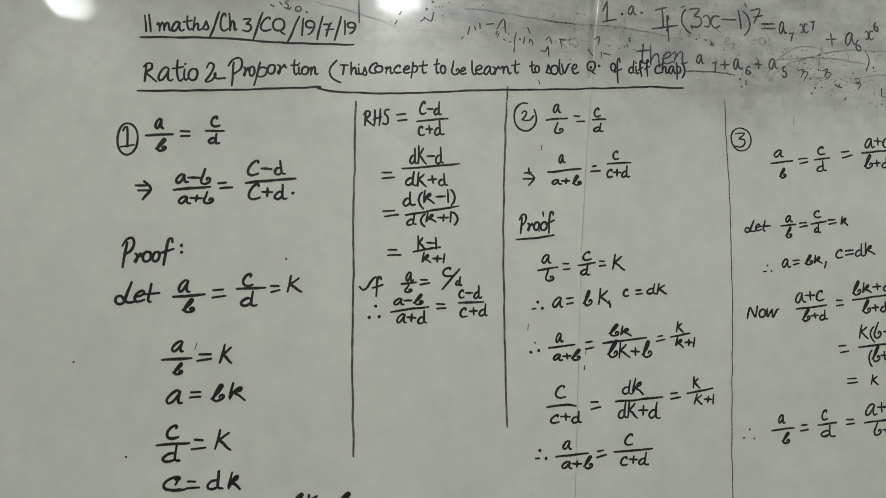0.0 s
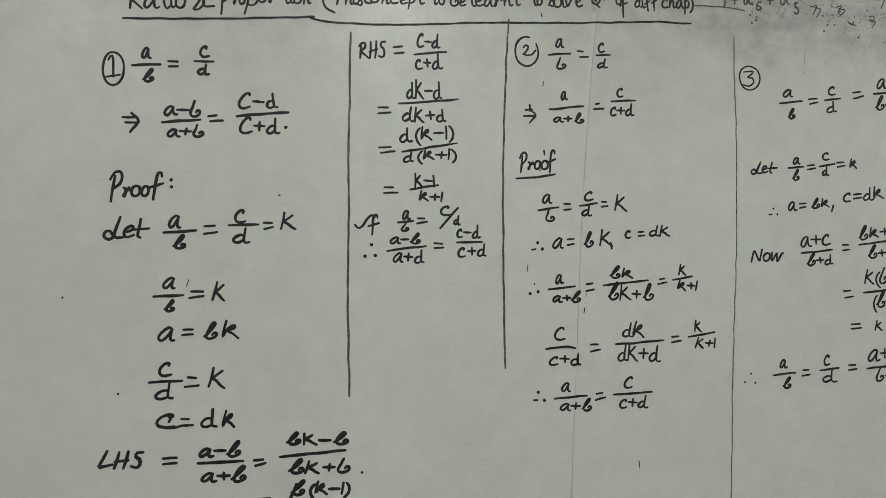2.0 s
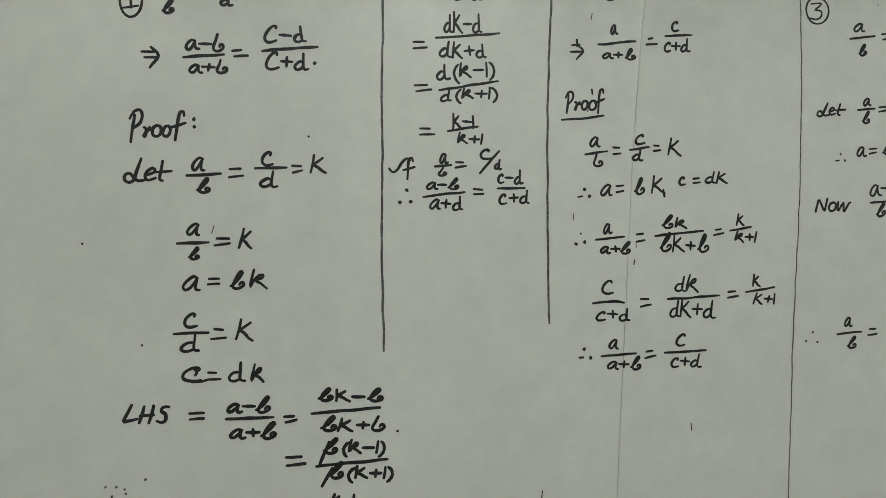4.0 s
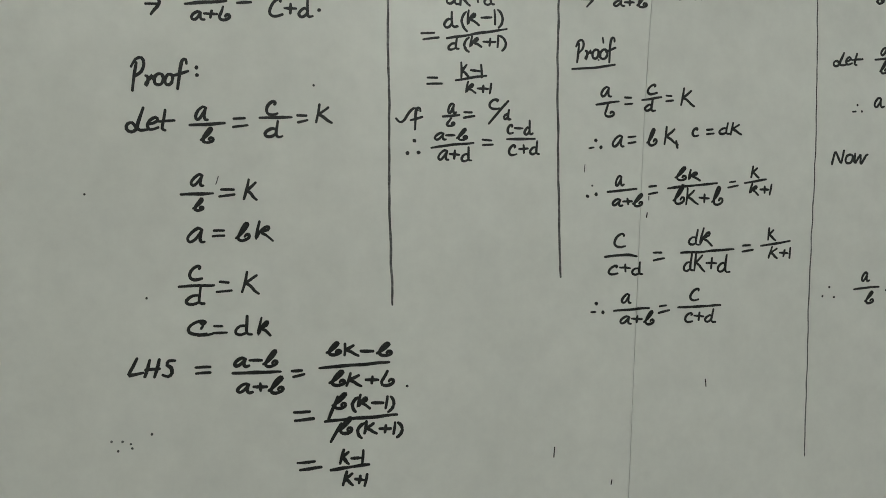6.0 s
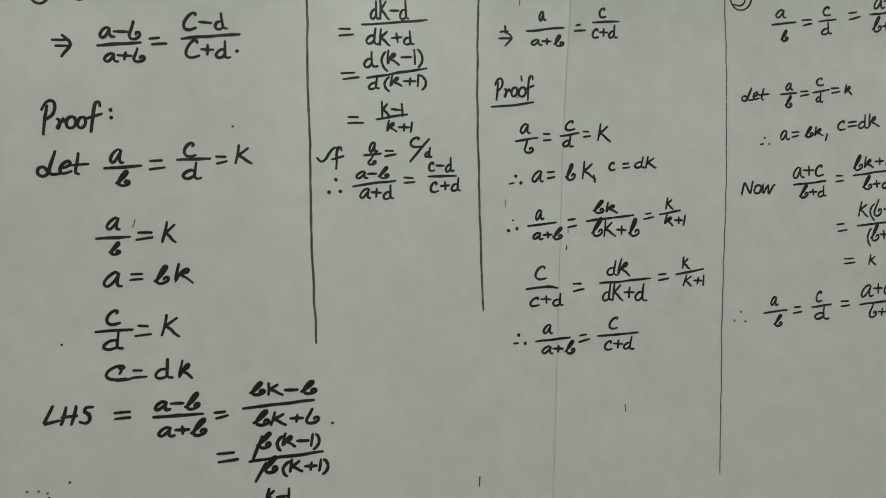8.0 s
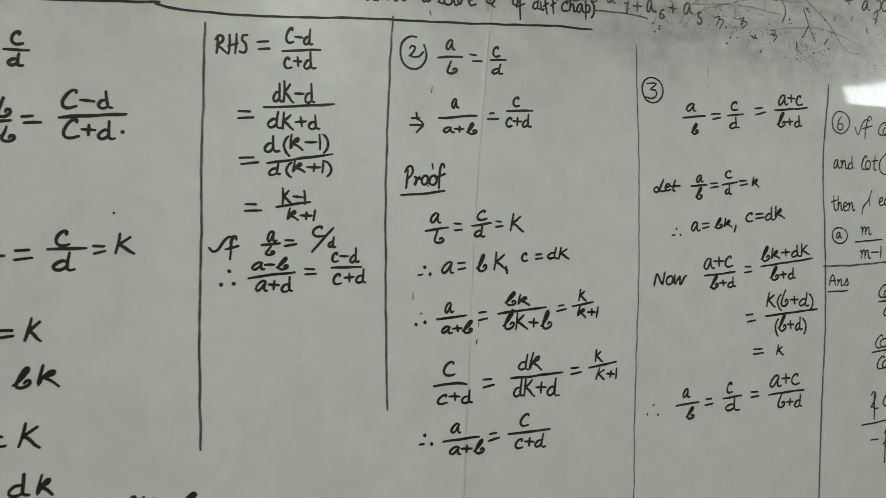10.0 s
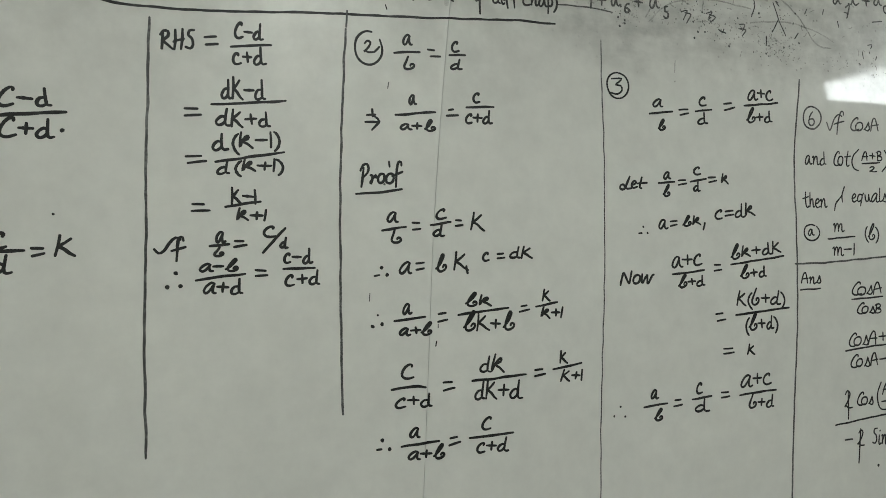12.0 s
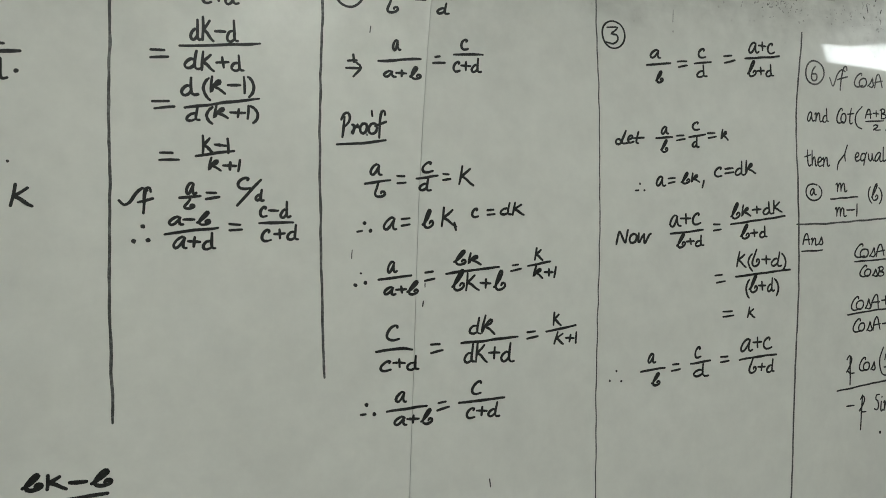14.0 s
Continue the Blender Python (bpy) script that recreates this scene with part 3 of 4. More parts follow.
e = Writing("column_rule", "grey hand-drawn vertical marker line between columns", RULE_INK, 0.0022)
e.line((0.2057, 1.7675), (0.2046, 1.7527))
e.line((0.2043, 1.7505), (0.2023, 1.7071), (0.1999, 1.6409), (0.1992, 1.5900), (0.1997, 1.4930), (0.2012, 1.4011))

e = Writing("column_rule", "grey hand-drawn vertical marker line between columns", RULE_INK, 0.0013)
e.line((0.4766, 1.7721), (0.4764, 1.7439), (0.4768, 1.7173), (0.4781, 1.6645), (0.4775, 1.5991), (0.4754, 1.5079), (0.4695, 1.3949), (0.4643, 1.2139))

e = Writing("column_rule", "grey hand-drawn vertical marker line between columns", RULE_INK, 0.0022)
e.line((0.7495, 1.7554), (0.7422, 1.6756), (0.7416, 1.5595), (0.7379, 1.4667), (0.7281, 1.3504), (0.7219, 1.2615), (0.7177, 1.2120))

e = Writing("answer_rule", "hand-drawn marker line above the answer", RULE_INK, 0.0022)
e.line((0.7382, 1.5358), (0.7945, 1.5378), (0.9260, 1.5480), (1.0753, 1.5587))

e = Writing("item_number", "number one in an oval drawn with marker", INK, 0.0022)
e.ring(-0.1791, 1.6875, 0.0083, 0.0156, 80, 470)
e.line((-0.1833, 1.6950), (-0.1800, 1.6997), (-0.1787, 1.6798))
e.line((-0.1847, 1.6794), (-0.1732, 1.6817))

e = Writing("equation", "black marker ratio a over b equals c over d", INK, 0.0028)
e.fraction(("a", -0.1550, 1.6979, 0.0098, 0.0118, 3.5), ("b", -0.1531, 1.6756, 0.0103, 0.0145, 3.0), (-0.1624, 1.6918), (-0.1381, 1.6944))
e.equals((-0.1312, 1.6982), (-0.1229, 1.6987), (-0.1305, 1.6931), (-0.1227, 1.6942))
e.fraction(("c", -0.1035, 1.7036, 0.0096, 0.0117, 3.5), ("d", -0.1051, 1.6867, 0.0117, 0.0114, 3.2), (-0.1076, 1.6996), (-0.0911, 1.7012))

e = Writing("equation", "black marker implication of two fractions after an arrow", INK, 0.0028)
e.line((-0.1701, 1.6421), (-0.1575, 1.6432))
e.line((-0.1674, 1.6373), (-0.1579, 1.6382))
e.line((-0.1622, 1.6469), (-0.1559, 1.6400), (-0.1631, 1.6287))
e.fraction(("a-b", -0.1338, 1.6453, 0.0321, 0.0157, 2.4), ("a+b", -0.1313, 1.6255, 0.0325, 0.0138, 2.1), (-0.1359, 1.6397), (-0.1017, 1.6442))
e.equals((-0.0944, 1.6476), (-0.0869, 1.6485), (-0.0929, 1.6426), (-0.0812, 1.6442))
e.fraction(("C-d", -0.0667, 1.6562, 0.0361, 0.0161, 2.6), ("C+d", -0.0653, 1.6323, 0.0374, 0.0160, 2.1), (-0.0687, 1.6492), (-0.0203, 1.6554))
e.dot(-0.0225, 1.6408)

e = Writing("word", "black marker word Proof with a colon", INK, 0.0028)
e.word("P", -0.1810, 1.5635, 0.0134, 0.0288, 0.8)
e.word("roo", -0.1687, 1.5677, 0.0236, 0.0119, 0.9)
e.word("f", -0.1465, 1.5653, 0.0142, 0.0272, 0.9)
e.dot(-0.1268, 1.5853)
e.dot(-0.1266, 1.5788)

e = Writing("equation", "black marker line Let a over b equals c over d equals k", INK, 0.0028)
e.line((-0.1700, 1.5494), (-0.1718, 1.5441), (-0.1740, 1.5371), (-0.1757, 1.5313), (-0.1795, 1.5291), (-0.1831, 1.5312), (-0.1823, 1.5355), (-0.1784, 1.5366), (-0.1758, 1.5334), (-0.1722, 1.5308), (-0.1663, 1.5318))
e.word("e", -0.1678, 1.5303, 0.0108, 0.0122, 0.2)
e.line((-0.1524, 1.5480), (-0.1541, 1.5394), (-0.1549, 1.5324), (-0.1523, 1.5308))
e.line((-0.1586, 1.5383), (-0.1451, 1.5394))
e.fraction(("a", -0.1283, 1.5390, 0.0120, 0.0136, 0.3), ("b", -0.1241, 1.5196, 0.0113, 0.0152, -0.1), (-0.1323, 1.5357), (-0.1036, 1.5380))
e.equals((-0.0959, 1.5422), (-0.0868, 1.5433), (-0.0962, 1.5351), (-0.0848, 1.5373))
e.fraction(("c", -0.0702, 1.5460, 0.0117, 0.0133, 0.5), ("d", -0.0708, 1.5272, 0.0165, 0.0152, 0.1), (-0.0744, 1.5437), (-0.0472, 1.5453))
e.equals((-0.0424, 1.5470), (-0.0348, 1.5471), (-0.0417, 1.5412), (-0.0336, 1.5434))
e.word("k", -0.0259, 1.5407, 0.0140, 0.0163, 0.3)

e = Writing("equation", "black marker line a over b equals k", INK, 0.0028)
e.fraction(("a", -0.1330, 1.4824, 0.0134, 0.0126, -0.8), ("b", -0.1312, 1.4617, 0.0101, 0.0125, -1.2), (-0.1398, 1.4764), (-0.1135, 1.4776))
e.equals((-0.1070, 1.4810), (-0.0967, 1.4808), (-0.1083, 1.4748), (-0.0960, 1.4768))
e.word("k", -0.0881, 1.4718, 0.0130, 0.0181, -1.0)

e = Writing("equation", "black marker line a equals b k", INK, 0.0028)
e.word("a", -0.1357, 1.4339, 0.0161, 0.0140, -1.7)
e.equals((-0.1132, 1.4451), (-0.1048, 1.4454), (-0.1141, 1.4401), (-0.1047, 1.4409))
e.word("b", -0.0958, 1.4359, 0.0121, 0.0158, -1.7)
e.word("k", -0.0793, 1.4362, 0.0160, 0.0172, -1.7)

e = Writing("equation", "black marker line c over d equals k", INK, 0.0028)
e.fraction(("c", -0.1351, 1.4018, 0.0125, 0.0136, -2.4), ("d", -0.1373, 1.3809, 0.0160, 0.0164, -2.8), (-0.1424, 1.3974), (-0.1134, 1.3983))
e.equals((-0.1085, 1.4012), (-0.1013, 1.4004), (-0.1107, 1.3924), (-0.0991, 1.3934))
e.word("k", -0.0908, 1.3910, 0.0165, 0.0196, -2.6)

e = Writing("equation", "black marker line c equals d k", INK, 0.0028)
e.word("c", -0.1359, 1.3549, 0.0169, 0.0134, -3.3)
e.line((-0.1270, 1.3549), (-0.1180, 1.3554), (-0.1136, 1.3567))
e.line((-0.1254, 1.3656), (-0.1233, 1.3639), (-0.1247, 1.3609))
e.equals((-0.1135, 1.3631), (-0.1072, 1.3628), (-0.1138, 1.3567), (-0.1035, 1.3569))
e.word("d", -0.0969, 1.3544, 0.0143, 0.0170, -3.3)
e.word("k", -0.0779, 1.3533, 0.0124, 0.0176, -3.3)

e = Writing("equation", "bold black marker line LHS with two fractions", INK, 0.0031)
e.word("LHS", -0.1836, 1.3208, 0.0383, 0.0167, -2.4)
e.equals((-0.1290, 1.3274), (-0.1170, 1.3274), (-0.1286, 1.3220), (-0.1171, 1.3225))
e.fraction(("a-b", -0.0972, 1.3262, 0.0362, 0.0156, -2.2), ("a+b", -0.0951, 1.3032, 0.0393, 0.0156, -2.6), (-0.0982, 1.3214), (-0.0576, 1.3206))
e.equals((-0.0483, 1.3212), (-0.0398, 1.3214), (-0.0471, 1.3162), (-0.0374, 1.3178))
e.fraction(("bk-b", -0.0186, 1.3328, 0.0578, 0.0138, -2.1), ("bk+b", -0.0159, 1.3055, 0.0575, 0.0156, -2.5), (-0.0243, 1.3228), (0.0378, 1.3261))
e.dot(0.0543, 1.3037, 0.0013)

e = Writing("equation", "bold black marker fraction with struck-out factors", INK, 0.0031)
e.equals((-0.0468, 1.2841), (-0.0330, 1.2837), (-0.0461, 1.2768), (-0.0296, 1.2777))
e.fraction(("b (k-1)", -0.0126, 1.2816, 0.0545, 0.0195, -2.9), ("b (k+1)", -0.0083, 1.2589, 0.0579, 0.0186, -3.3), (-0.0192, 1.2748), (0.0450, 1.2776))
e.line((-0.0084, 1.2967), (-0.0167, 1.2752))
e.line((-0.0052, 1.2720), (-0.0144, 1.2562))

e = Writing("equation", "bold black marker fraction k minus one over k plus one", INK, 0.0031)
e.equals((-0.0436, 1.2391), (-0.0285, 1.2393), (-0.0413, 1.2326), (-0.0228, 1.2339))
e.fraction(("k-1", -0.0071, 1.2342, 0.0219, 0.0154, -3.7), ("k+1", -0.0043, 1.2155, 0.0220, 0.0134, -4.1), (-0.0146, 1.2309), (0.0197, 1.2337))

e = Writing("equation", "black marker line RHS equals a fraction", INK)
e.word("RHS", 0.0483, 1.7145, 0.0279, 0.0175, 3.6)
e.equals((0.0833, 1.7282), (0.0920, 1.7297), (0.0839, 1.7222), (0.0933, 1.7237))
e.fraction(("C-d", 0.1072, 1.7298, 0.0250, 0.0148, 3.8), ("c+d", 0.1052, 1.7070, 0.0286, 0.0154, 3.4), (0.1042, 1.7228), (0.1381, 1.7281))

e = Writing("equation", "black marker fraction with d and k terms", INK)
e.equals((0.0677, 1.6658), (0.0775, 1.6663), (0.0677, 1.6598), (0.0802, 1.6616))
e.fraction(("dk-d", 0.0963, 1.6762, 0.0366, 0.0189, 2.8), ("dk+d", 0.0934, 1.6520, 0.0438, 0.0163, 2.4), (0.0885, 1.6707), (0.1508, 1.6792))

e = Writing("equation", "black marker fraction with bracketed factors", INK)
e.equals((0.0687, 1.6249), (0.0805, 1.6258), (0.0705, 1.6196), (0.0846, 1.6218))
e.fraction(("d (k-1)", 0.0909, 1.6268, 0.0560, 0.0193, 6.9), ("d (k+1)", 0.0949, 1.6073, 0.0543, 0.0162, 5.4), (0.0921, 1.6218), (0.1492, 1.6336))

e = Writing("equation", "black marker fraction k minus one over k plus one", INK)
e.equals((0.0743, 1.5850), (0.0831, 1.5855), (0.0740, 1.5791), (0.0879, 1.5806))
e.fraction(("k-1", 0.1048, 1.5856, 0.0214, 0.0149, 1.2), ("k+1", 0.1100, 1.5709, 0.0248, 0.0122, 0.9), (0.1009, 1.5835), (0.1293, 1.5891))

e = Writing("equation", "black marker line If a over b equals c over d", INK)
e.line((0.0454, 1.5469), (0.0486, 1.5434), (0.0526, 1.5452), (0.0571, 1.5522), (0.0617, 1.5568), (0.0652, 1.5551))
e.word("f", 0.0573, 1.5366, 0.0127, 0.0214, 0.3)
e.fraction(("a", 0.0928, 1.5522, 0.0092, 0.0097, 0.5), ("b", 0.0914, 1.5408, 0.0092, 0.0093, 0.3), (0.0881, 1.5501), (0.1041, 1.5514))
e.equals((0.1089, 1.5541), (0.1154, 1.5545), (0.1083, 1.5491), (0.1179, 1.5516))
e.word("c", 0.1320, 1.5567, 0.0113, 0.0107, 0.6)
e.line((0.1507, 1.5665), (0.1317, 1.5446))
e.word("d", 0.1457, 1.5483, 0.0086, 0.0107, 0.5)

e = Writing("equation", "black marker conclusion after three dots", INK)
e.dot(0.0620, 1.5274, 0.0018)
e.dot(0.0558, 1.5154, 0.0018)
e.dot(0.0653, 1.5165, 0.0018)
e.fraction(("a-b", 0.0812, 1.5280, 0.0301, 0.0122, 0.1), ("a+d", 0.0843, 1.5087, 0.0307, 0.0145, -0.3), (0.0777, 1.5214), (0.1170, 1.5263))
e.equals((0.1257, 1.5293), (0.1339, 1.5293), (0.1257, 1.5243), (0.1354, 1.5255))
e.fraction(("c-d", 0.1491, 1.5352, 0.0256, 0.0137, 0.2), ("c+d", 0.1506, 1.5157, 0.0305, 0.0142, -0.1), (0.1491, 1.5305), (0.1765, 1.5318))

e = Writing("item_number", "number two in an open oval drawn with marker", INK, 0.0022)
e.ring(0.2253, 1.7354, 0.0121, 0.0156, 75, 395)
e.word("2", 0.2207, 1.7297, 0.0112, 0.0128, 3.6)
e.line((0.2360, 1.7376), (0.2313, 1.7322))

e = Writing("equation", "black marker ratio a over b equals c over d", INK)
e.fraction(("a", 0.2586, 1.7411, 0.0105, 0.0116, 3.8), ("b", 0.2597, 1.7190, 0.0108, 0.0125, 3.4), (0.2505, 1.7338), (0.2754, 1.7373))
e.equals((0.2836, 1.7408), (0.2898, 1.7405), (0.2862, 1.7342), (0.2958, 1.7351))
e.fraction(("c", 0.3076, 1.7398, 0.0090, 0.0111, 3.7), ("d", 0.3066, 1.7228, 0.0135, 0.0111, 3.4), (0.3051, 1.7373), (0.3214, 1.7387))

e = Writing("equation", "black marker implication of two fractions after an arrow", INK)
e.line((0.2241, 1.6724), (0.2316, 1.6734))
e.line((0.2227, 1.6655), (0.2351, 1.6666))
e.line((0.2312, 1.6715), (0.2358, 1.6673), (0.2291, 1.6588))
e.line((0.2287, 1.6783), (0.2293, 1.6714))
e.fraction(("a", 0.2645, 1.6844, 0.0081, 0.0109, 2.8), ("a+b", 0.2561, 1.6600, 0.0342, 0.0121, 2.4), (0.2517, 1.6749), (0.2907, 1.6802))
e.equals((0.3044, 1.6832), (0.3088, 1.6840), (0.3025, 1.6779), (0.3139, 1.6788))
e.fraction(("c", 0.3294, 1.6915, 0.0091, 0.0117, 2.9), ("c+d", 0.3220, 1.6711, 0.0286, 0.0136, 2.5), (0.3223, 1.6873), (0.3517, 1.6903))

e = Writing("word", "underlined black marker word Proof", INK)
e.word("P", 0.2169, 1.6051, 0.0103, 0.0216, 1.5)
e.word("roo", 0.2266, 1.6078, 0.0228, 0.0106, 1.5)
e.word("f", 0.2468, 1.6058, 0.0125, 0.0231, 1.5)
e.line((0.2136, 1.5988), (0.2356, 1.6012), (0.2573, 1.6048))
e.line((0.2445, 1.6300), (0.2451, 1.6251))

e = Writing("equation", "black marker line a over b equals c over d equals k", INK)
e.fraction(("a", 0.2424, 1.5724, 0.0118, 0.0111, 0.9), ("b", 0.2461, 1.5531, 0.0104, 0.0138, 0.5), (0.2381, 1.5659), (0.2607, 1.5695))
e.equals((0.2674, 1.5740), (0.2740, 1.5741), (0.2673, 1.5675), (0.2752, 1.5682))
e.fraction(("c", 0.2907, 1.5768, 0.0108, 0.0100, 0.9), ("d", 0.2878, 1.5612, 0.0121, 0.0125, 0.7), (0.2853, 1.5721), (0.3055, 1.5752))
e.equals((0.3110, 1.5772), (0.3164, 1.5773), (0.3105, 1.5715), (0.3180, 1.5729))
e.word("k", 0.3264, 1.5677, 0.0151, 0.0180, 0.8)

e = Writing("equation", "black marker line a equals b k, c equals d k", INK)
e.line((0.2305, 1.5241), (0.2350, 1.5250))
e.dot(0.2425, 1.5253)
e.dot(0.2371, 1.5320)
e.word("a", 0.2535, 1.5259, 0.0141, 0.0122, 0.1)
e.equals((0.2710, 1.5357), (0.2787, 1.5364), (0.2709, 1.5299), (0.2786, 1.5312))
e.word("b", 0.2891, 1.5278, 0.0110, 0.0161, 0.1)
e.word("k", 0.3083, 1.5294, 0.0152, 0.0178, 0.1)
e.line((0.3215, 1.5328), (0.3227, 1.5266))
e.word("c", 0.3373, 1.5369, 0.0083, 0.0097, 0.2)
e.equals((0.3541, 1.5449), (0.3604, 1.5456), (0.3540, 1.5408), (0.3616, 1.5415))
e.word("dk", 0.3672, 1.5399, 0.0261, 0.0137, 0.3)

e = Writing("equation", "black marker line of three fractions in b and k", INK)
e.dot(0.2284, 1.4783, 0.0018)
e.dot(0.2374, 1.4803, 0.0018)
e.dot(0.2336, 1.4884, 0.001)
e.fraction(("a", 0.2569, 1.4873, 0.0101, 0.0106, -0.6), ("a+b", 0.2543, 1.4686, 0.0310, 0.0130, -0.9), (0.2493, 1.4826), (0.2794, 1.4855))
e.equals((0.2923, 1.4878), (0.2993, 1.4884), (0.2922, 1.4808), (0.3012, 1.4822))
e.fraction(("bk", 0.3193, 1.4940, 0.0276, 0.0146, -0.5), ("bk+b", 0.3181, 1.4704, 0.0523, 0.0192, -0.9), (0.3127, 1.4867), (0.3658, 1.4921))
e.equals((0.3791, 1.4935), (0.3851, 1.4944), (0.3775, 1.4882), (0.3881, 1.4903))
e.fraction(("k", 0.4025, 1.4978, 0.0103, 0.0130, -0.4), ("k+1", 0.4012, 1.4807, 0.0246, 0.0127, -0.7), (0.3956, 1.4928), (0.4196, 1.4967))

e = Writing("equation", "black marker line of three fractions in d and k", INK)
e.fraction(("C", 0.2547, 1.4282, 0.0136, 0.0149, -1.6), ("c+d", 0.2505, 1.4028, 0.0347, 0.0134, -2.1), (0.2465, 1.4198), (0.2675, 1.4219), (0.2792, 1.4203))
e.equals((0.2970, 1.4234), (0.3056, 1.4234), (0.2969, 1.4162), (0.3082, 1.4179))
e.fraction(("dk", 0.3340, 1.4308, 0.0266, 0.0175, -1.6), ("dk+d", 0.3293, 1.4048, 0.0495, 0.0196, -2.0), (0.3257, 1.4231), (0.3836, 1.4264))
e.equals((0.3935, 1.4301), (0.4013, 1.4306), (0.3933, 1.4242), (0.4043, 1.4258))
e.fraction(("k", 0.4202, 1.4354, 0.0107, 0.0132, -1.4), ("k+1", 0.4227, 1.4165, 0.0247, 0.0135, -1.8), (0.4136, 1.4302), (0.4464, 1.4344))

e = Writing("equation", "black marker conclusion after three dots", INK)
e.line((0.2325, 1.3666), (0.2366, 1.3670))
e.dot(0.2442, 1.3667)
e.dot(0.2373, 1.3746)
e.fraction(("a", 0.2629, 1.3743, 0.0116, 0.0103, -2.6), ("a+b", 0.2625, 1.3546, 0.0347, 0.0142, -2.9), (0.2557, 1.3676), (0.2920, 1.3697))
e.equals((0.3038, 1.3707), (0.3108, 1.3716), (0.3024, 1.3645), (0.3140, 1.3669))
e.fraction(("C", 0.3353, 1.3759, 0.0108, 0.0136, -2.5), ("c+d", 0.3304, 1.3548, 0.0338, 0.0141, -2.9), (0.3234, 1.3698), (0.3691, 1.3704))

e = Writing("item_number", "number three in a circle drawn with marker", INK, 0.002)
e.ring(0.4963, 1.7256, 0.0126, 0.0139, 60, 440)
e.word("3", 0.4879, 1.7146, 0.0154, 0.0175, 5.3)

e = Writing("equation", "black marker line of three equal fractions", INK)
e.fraction(("a", 0.5409, 1.7054, 0.0148, 0.0105, 4.9), ("b", 0.5468, 1.6801, 0.0111, 0.0136, 4.2), (0.5361, 1.6982), (0.5666, 1.7026))
e.equals((0.5757, 1.7052), (0.5871, 1.7068), (0.5770, 1.6997), (0.5877, 1.7025))
e.fraction(("c", 0.6034, 1.7120, 0.0102, 0.0108, 4.9), ("d", 0.6004, 1.6909, 0.0140, 0.0133, 4.4), (0.5978, 1.7058), (0.6197, 1.7090))
e.equals((0.6373, 1.7169), (0.6478, 1.7184), (0.6379, 1.7098), (0.6525, 1.7137))
e.fraction(("a+c", 0.6725, 1.7232, 0.0355, 0.0132, 5.1), ("b+d", 0.6699, 1.6978, 0.0371, 0.0182, 4.4), (0.6665, 1.7175), (0.7146, 1.7243))

e = Writing("equation", "black marker line Let a over b equals c over d equals k", INK)
e.line((0.5094, 1.6285), (0.5076, 1.6247), (0.5053, 1.6198), (0.5034, 1.6157), (0.4999, 1.6140), (0.4970, 1.6154), (0.4979, 1.6184), (0.5014, 1.6193), (0.5035, 1.6171), (0.5065, 1.6154), (0.5117, 1.6164))
e.word("e", 0.5108, 1.6150, 0.0090, 0.0094, 2.4)
e.line((0.5248, 1.6281), (0.5228, 1.6221), (0.5218, 1.6172), (0.5240, 1.6162))
e.line((0.5189, 1.6212), (0.5308, 1.6224))
e.fraction(("a", 0.5527, 1.6266, 0.0111, 0.0092, 2.7), ("b", 0.5522, 1.6076, 0.0096, 0.0141, 2.1), (0.5468, 1.6233), (0.5675, 1.6254))
e.equals((0.5727, 1.6269), (0.5818, 1.6279), (0.5726, 1.6220), (0.5832, 1.6243))
e.fraction(("c", 0.5933, 1.6335, 0.0108, 0.0107, 2.8), ("d", 0.5920, 1.6153, 0.0107, 0.0119, 2.3), (0.5886, 1.6264), (0.6102, 1.6305))
e.equals((0.6133, 1.6319), (0.6235, 1.6330), (0.6140, 1.6269), (0.6250, 1.6293))
e.word("k", 0.6312, 1.6252, 0.0112, 0.0127, 2.5)

e = Writing("equation", "black marker line a equals b k, c equals d k", INK)
e.line((0.5195, 1.5681), (0.5231, 1.5688))
e.dot(0.5302, 1.5689, 0.0012)
e.dot(0.5254, 1.5754, 0.0012)
e.word("a", 0.5447, 1.5722, 0.0132, 0.0115, 1.1)
e.equals((0.5611, 1.5817), (0.5693, 1.5825), (0.5609, 1.5764), (0.5691, 1.5782))
e.word("bk", 0.5765, 1.5753, 0.0260, 0.0136, 5.3)
e.line((0.6071, 1.5809), (0.6046, 1.5734))
e.word("c", 0.6220, 1.5857, 0.0102, 0.0107, 1.5)
e.equals((0.6357, 1.5943), (0.6462, 1.5958), (0.6356, 1.5898), (0.6468, 1.5914))
e.word("dk", 0.6499, 1.5870, 0.0288, 0.0167, 6.6)

e = Writing("equation", "black marker line Now with two fractions", INK)
e.word("Now", 0.4958, 1.5127, 0.0415, 0.0151, -0.6)
e.fraction(("a+c", 0.5619, 1.5306, 0.0401, 0.0135, 4.4), ("b+d", 0.5702, 1.5087, 0.0349, 0.0147, 4.4), (0.5617, 1.5239), (0.6047, 1.5287))
e.equals((0.6189, 1.5343), (0.6275, 1.5349), (0.6187, 1.5280), (0.6289, 1.5296))
e.fraction(("bk+dk", 0.6435, 1.5400, 0.0734, 0.0174, 6.3), ("b+d", 0.6556, 1.5178, 0.0383, 0.0166, 3.5), (0.6425, 1.5349), (0.7206, 1.5445))

